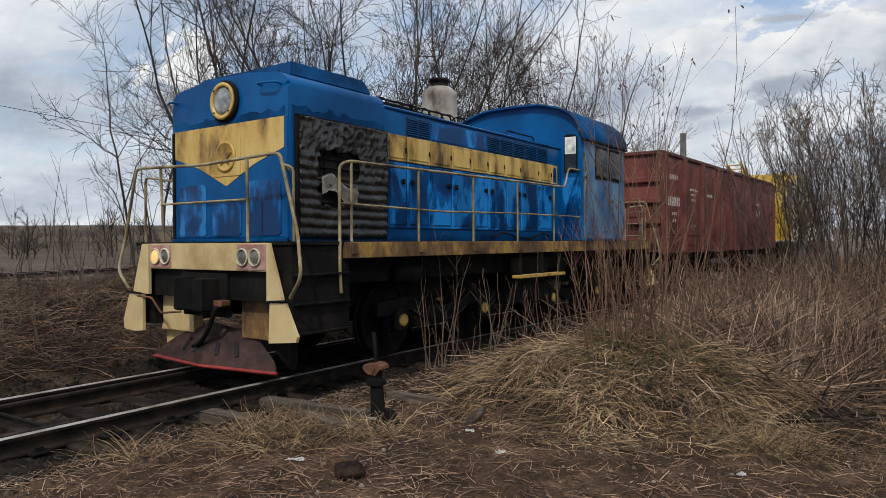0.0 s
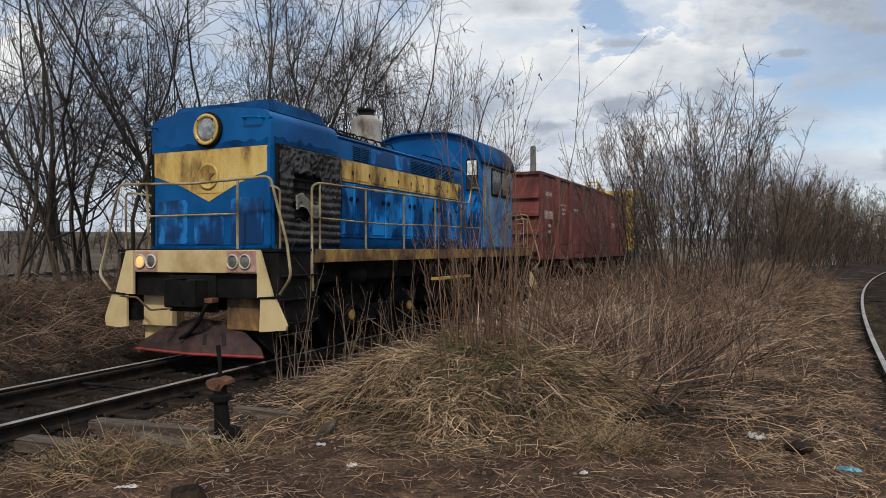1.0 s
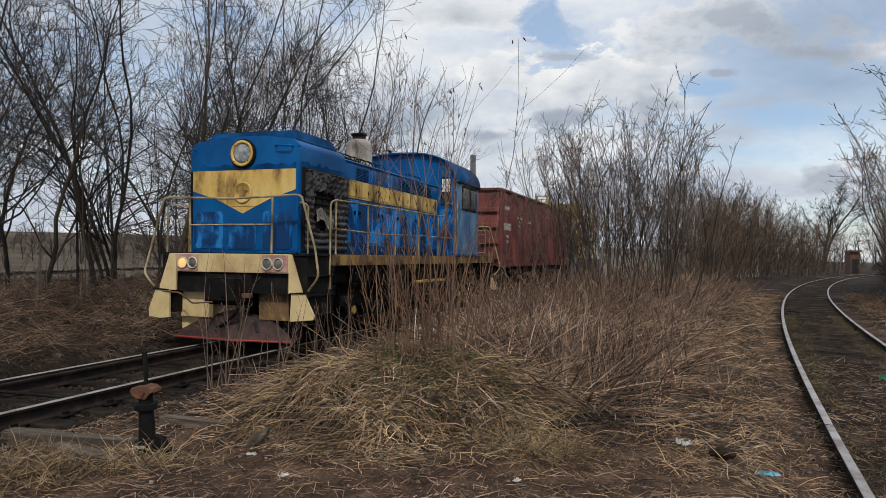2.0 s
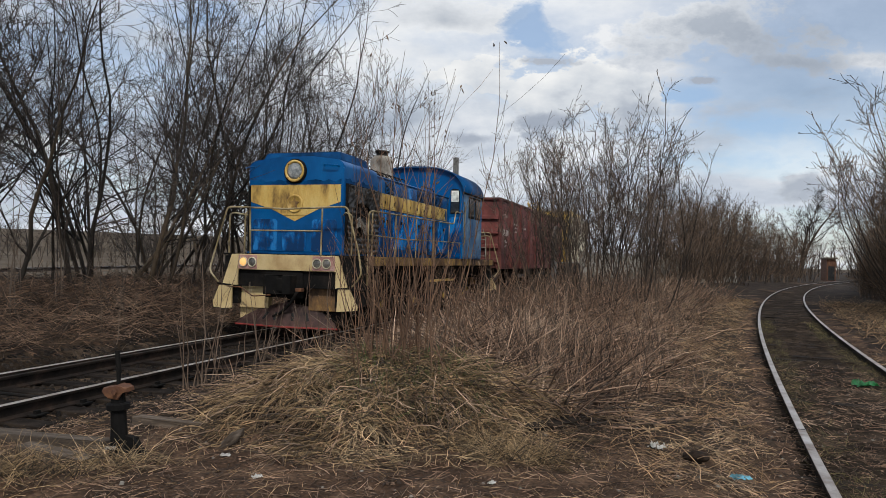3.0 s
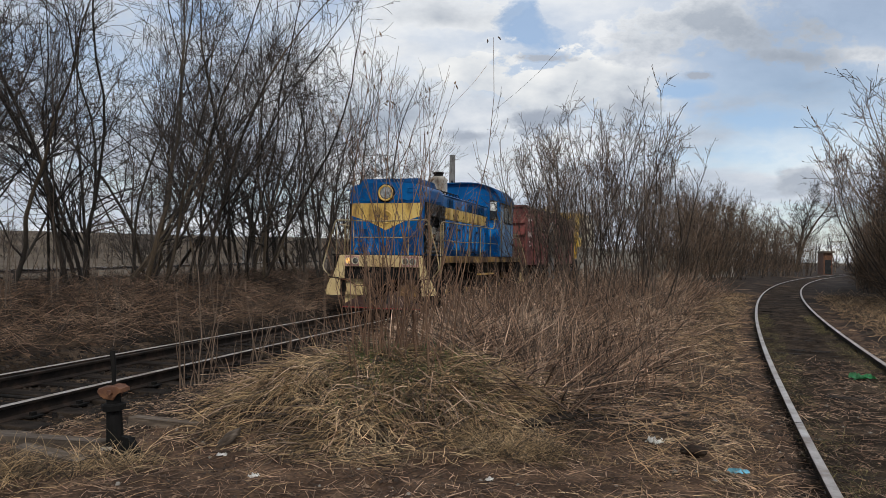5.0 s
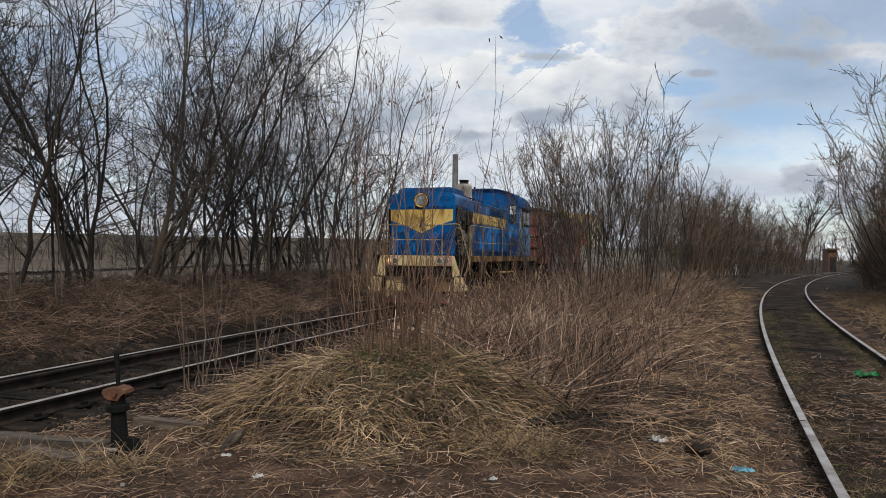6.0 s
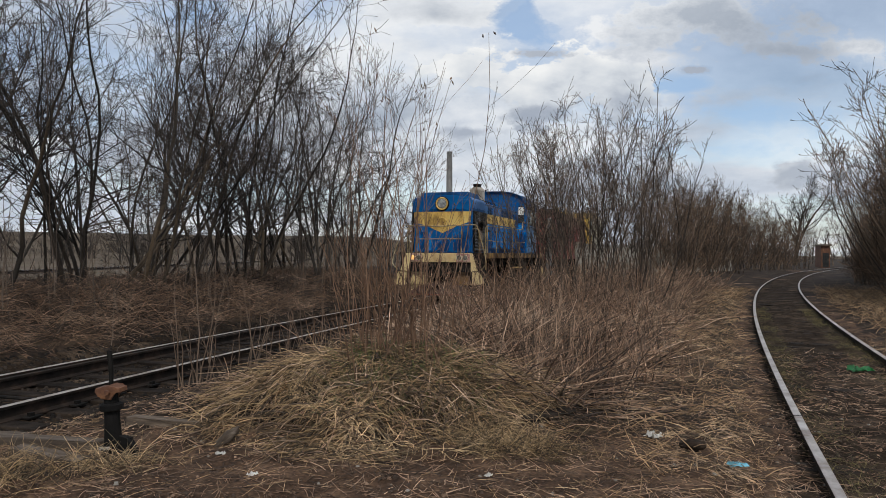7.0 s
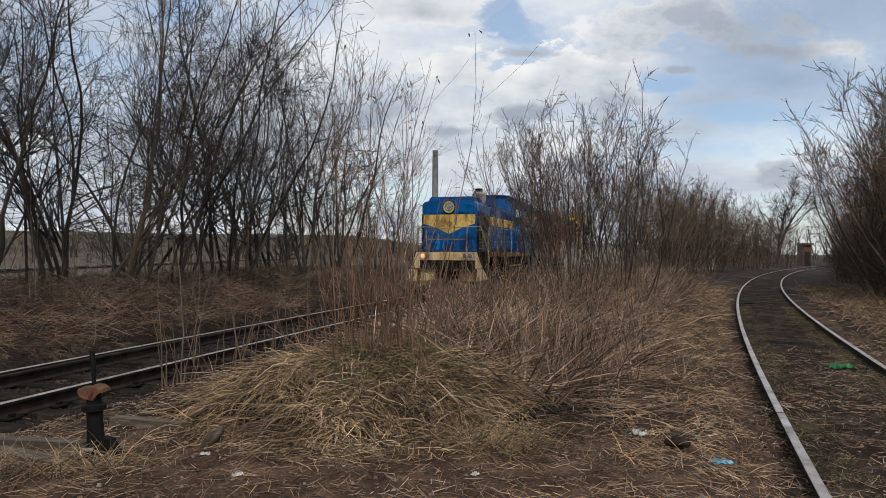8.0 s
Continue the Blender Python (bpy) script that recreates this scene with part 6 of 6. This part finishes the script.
xs, ys = scatter(21000, -7.0, 7.0, 3.2, 12.0, lambda x, y: ramp01(d1(x, y), 0.8, 1.8) * np.clip(6.0 / y, 0.2, 1.4) / 1.4)
strands("fallen_twigs", "broken brown stalks and twigs on the soil", xs, ys, 0.02, 0.20, 0, 15, -0.10, 0.0036, M_STALK, 3, wiggle=0.12, category="twigs")
xs, ys = scatter(10000, -14.0, 0.0, 6.0, 30.0, lambda x, y: ramp01(-d1(x, y), 1.8, 2.6) * ramp01(d1(x, y), -8.5, -6.5))
strands("dead_stalks", "brown dead stalks matted over the bank", xs, ys, 0.3, 1.0, 5, 50, -0.18, 0.0066, M_BANK, 4, category="dead stalks")
xs, ys = scatter(9000, -14.0, -1.0, 5.0, 20.0, lambda x, y: ramp01(-d1(x, y), 1.7, 2.4) * ramp01(d1(x, y), -5.5, -4.5))
strands("dry_grass", "dull dry grass hanging over the bank", xs, ys, 0.2, 0.6, 5, 50, -0.2, 0.0048, M_BANK, 3)
xs, ys = scatter(9000, 1.5, 22.0, 5.0, 34.0, lambda x, y: ramp01(-d2(x, y), 1.0, 1.5) * ramp01(d2(x, y), -4.6, -3.0))
strands("dry_grass", "short dry grass along the bending track", xs, ys, 0.10, 0.36, 5, 45, -0.16, 0.0042, M_STRAW, 4)
xs, ys = scatter(9000, 5.5, 24.0, 8.0, 32.0, lambda x, y: ramp01(d2(x, y), 1.2, 1.8) * ramp01(-d2(x, y), -9.0, -6.0))
strands("dry_grass", "brown dry grass beyond the bending track", xs, ys, 0.15, 0.6, 8, 60, -0.14, 0.0046, M_STRAW, 4)
xs, ys = scatter(4200, 2.5, 13.0, 3.5, 22.0, lambda x, y: ramp01(-np.abs(np.abs(d2(x, y)) - 0.62), -0.30, -0.05) * (0.15 + 0.85 * ramp01(waves(x * 1.1, y * 1.1), -0.3, 0.3)))
strands("green_grass", "sparse moss and grass between the rails", xs, ys, 0.04, 0.13, 15, 65, -0.1, 0.0026, M_MOSS, 4, category="grass")
for x, y, n in ((-3.05, 4.5, 450), (-2.75, 4.75, 200), (-2.4, 5.2, 250), (-4.0, 4.2, 180), (0.7, 5.55, 500), (0.35, 5.75, 500)):
    xs, ys = x + rng.normal(0, 0.20, n), y + rng.normal(0, 0.12, n)
    strands("grass_tuft", "tuft of dry yellow grass bent over", xs, ys, 0.12, 0.36, 15, 65, -0.16, 0.0032, M_MOUND, 5, category="grass tuft")
xs, ys = scatter(5500, -5.0, 14.0, 15.0, 34.0, lambda x, y: between(x, y))
strands("dead_stalks", "dead brown undergrowth below the shrubs", xs, ys, 0.4, 1.5, 10, 70, -0.10, 0.0080, M_STALK, 5, category="dead stalks")

for s, o, z in ((42, -5.2, 0.95), (46, -8.0, 1.15), (50, -4.6, 0.95), (54, -7.2, 1.15), (60, -6.2, 1.1), (65, -5.6, 1.1), (71, -4.0, 0.95), (77, -5.0, 1.05), (84, -4.4, 1.0), (36, 7.5, 1.4), (38, 4.4, 0.7), (41, 4.2, 0.8), (45, 4.4, 0.85), (49, 4.3, 0.8), (30, 4.8, 0.8), (25, 4.2, 0.6), (44, 7.6, 1.35), (50, 7.0, 1.25), (59, 4.9, 0.55), (64, 4.4, 0.6), (57, 6.0, 0.8)):
    p, h = t2(s)
    c, q = math.cos(radians(h)), math.sin(radians(h))
    plant(hedge, used_hedge, p[0] + c * o, p[1] - q * o, z * rng.uniform(0.93, 1.07))
# trees that close the gaps of the bank's row
for k, (x, y, size, turn) in enumerate(((-7.6, 17.0, 1.02, 40), (-5.7, 21.0, 1.08, 130), (-4.4, 24.5, 1.05, 310))):
    copy_thing(tall[k % len(tall)], pose(x, y, float(ground_z(x, y)) - 0.03, 0, 0, turn)).scale = (size, size, size)
# far woods
n = 800
az, di = np.radians(rng.uniform(-75, 62, n)), rng.uniform(95, 260, n)
fx, fy = np.sin(az) * di, np.cos(az) * di
ok = (np.abs(d1(fx, fy)) > 5) & (np.abs(d2(fx, fy)) > 6)
fx, fy = fx[ok], fy[ok]
n = len(fx)
fh = rng.uniform(3.0, 7.5, n)
P0 = grow(np.stack([fx, fy, ground_z(fx, fy) - 0.3], -1), np.tile((0, 0, 1.0), (n, 1)), fh, 5, 0.08, 0.05)
R0 = taper(0.02 * fh, 5, 0.03)
p, d, r, t = fork(P0, R0, 13, 0.08, 0.95, 25, 60)
P1 = grow(p, d, np.repeat(fh, 13) * 0.38 * (1.1 - 0.6 * t), 3, 0.12, 0.06)
p2, dd, r2, t2_ = fork(P1, taper(r * 0.6, 3, 0.02), 2, 0.2, 0.95, 20, 50)
P2 = grow(p2, dd, np.repeat(np.repeat(fh, 13), 2) * 0.14, 2, 0.1, 0.05)
tagged(new("far_woods", joined("far_woods", [sweep(P0, R0, 4), sweep(P1, taper(r * 0.6, 3, 0.025), 3), sweep(P2, np.full((len(P2), 2), 0.022), 3)], M_TWIG)), "distant bare woods along the horizon", "woods", kind="stuff")



def chord(line, s, a, b):
    """The pose of a vehicle whose front end is s along the track and whose bogies stand a and b behind it."""
    p, _ = line(s + a)
    q, _ = line(s + b)
    d = (q - p) / np.linalg.norm(q - p)
    o = p - d * a
    return pose(o[0], o[1], 0, 0, 0, -math.degrees(math.atan2(d[0], d[1])))


RUN = ((0, 5.445), (0.5, 6.68), (1.0, 7.935), (1.5, 9.154), (3.0, 12.895), (3.5, 14.19), (4.5, 16.79), (6.0, 20.77), (6.5, 22.15), (7.0, 23.47), (7.5, 24.77), (8.0, 26.09))


def run_at(t):
    """How far along its track the locomotive stands."""
    ts, ss = np.array(RUN).T
    lin = 5.445 + 2.58 * ts
    return 5.445 + 2.58 * t + float(np.interp(t, ts, ss - lin))


def motions():
    times = [k * 0.25 for k in range(33)]
    walk(loco, [(t, chord(t1, run_at(t), 2.5, 9.5)) for t in times])
    walk(wagon, [(t, chord(t1, run_at(t) + 12.12, 2.1, 11.0)) for t in times])
    walk(crane, [(t, chord(t1, run_at(t) + 26.5, 1.8, 7.5)) for t in times])
    for sets in (LOCO_SETS, WAGON_SETS):
        for ws, y, r in sets:
            walk(ws, [(t, pose(0, y, r + RAIL_Z) @ Matrix.Rotation(-(run_at(t) - run_at(0)) / r, 4, "X")) for t in times])


motions()
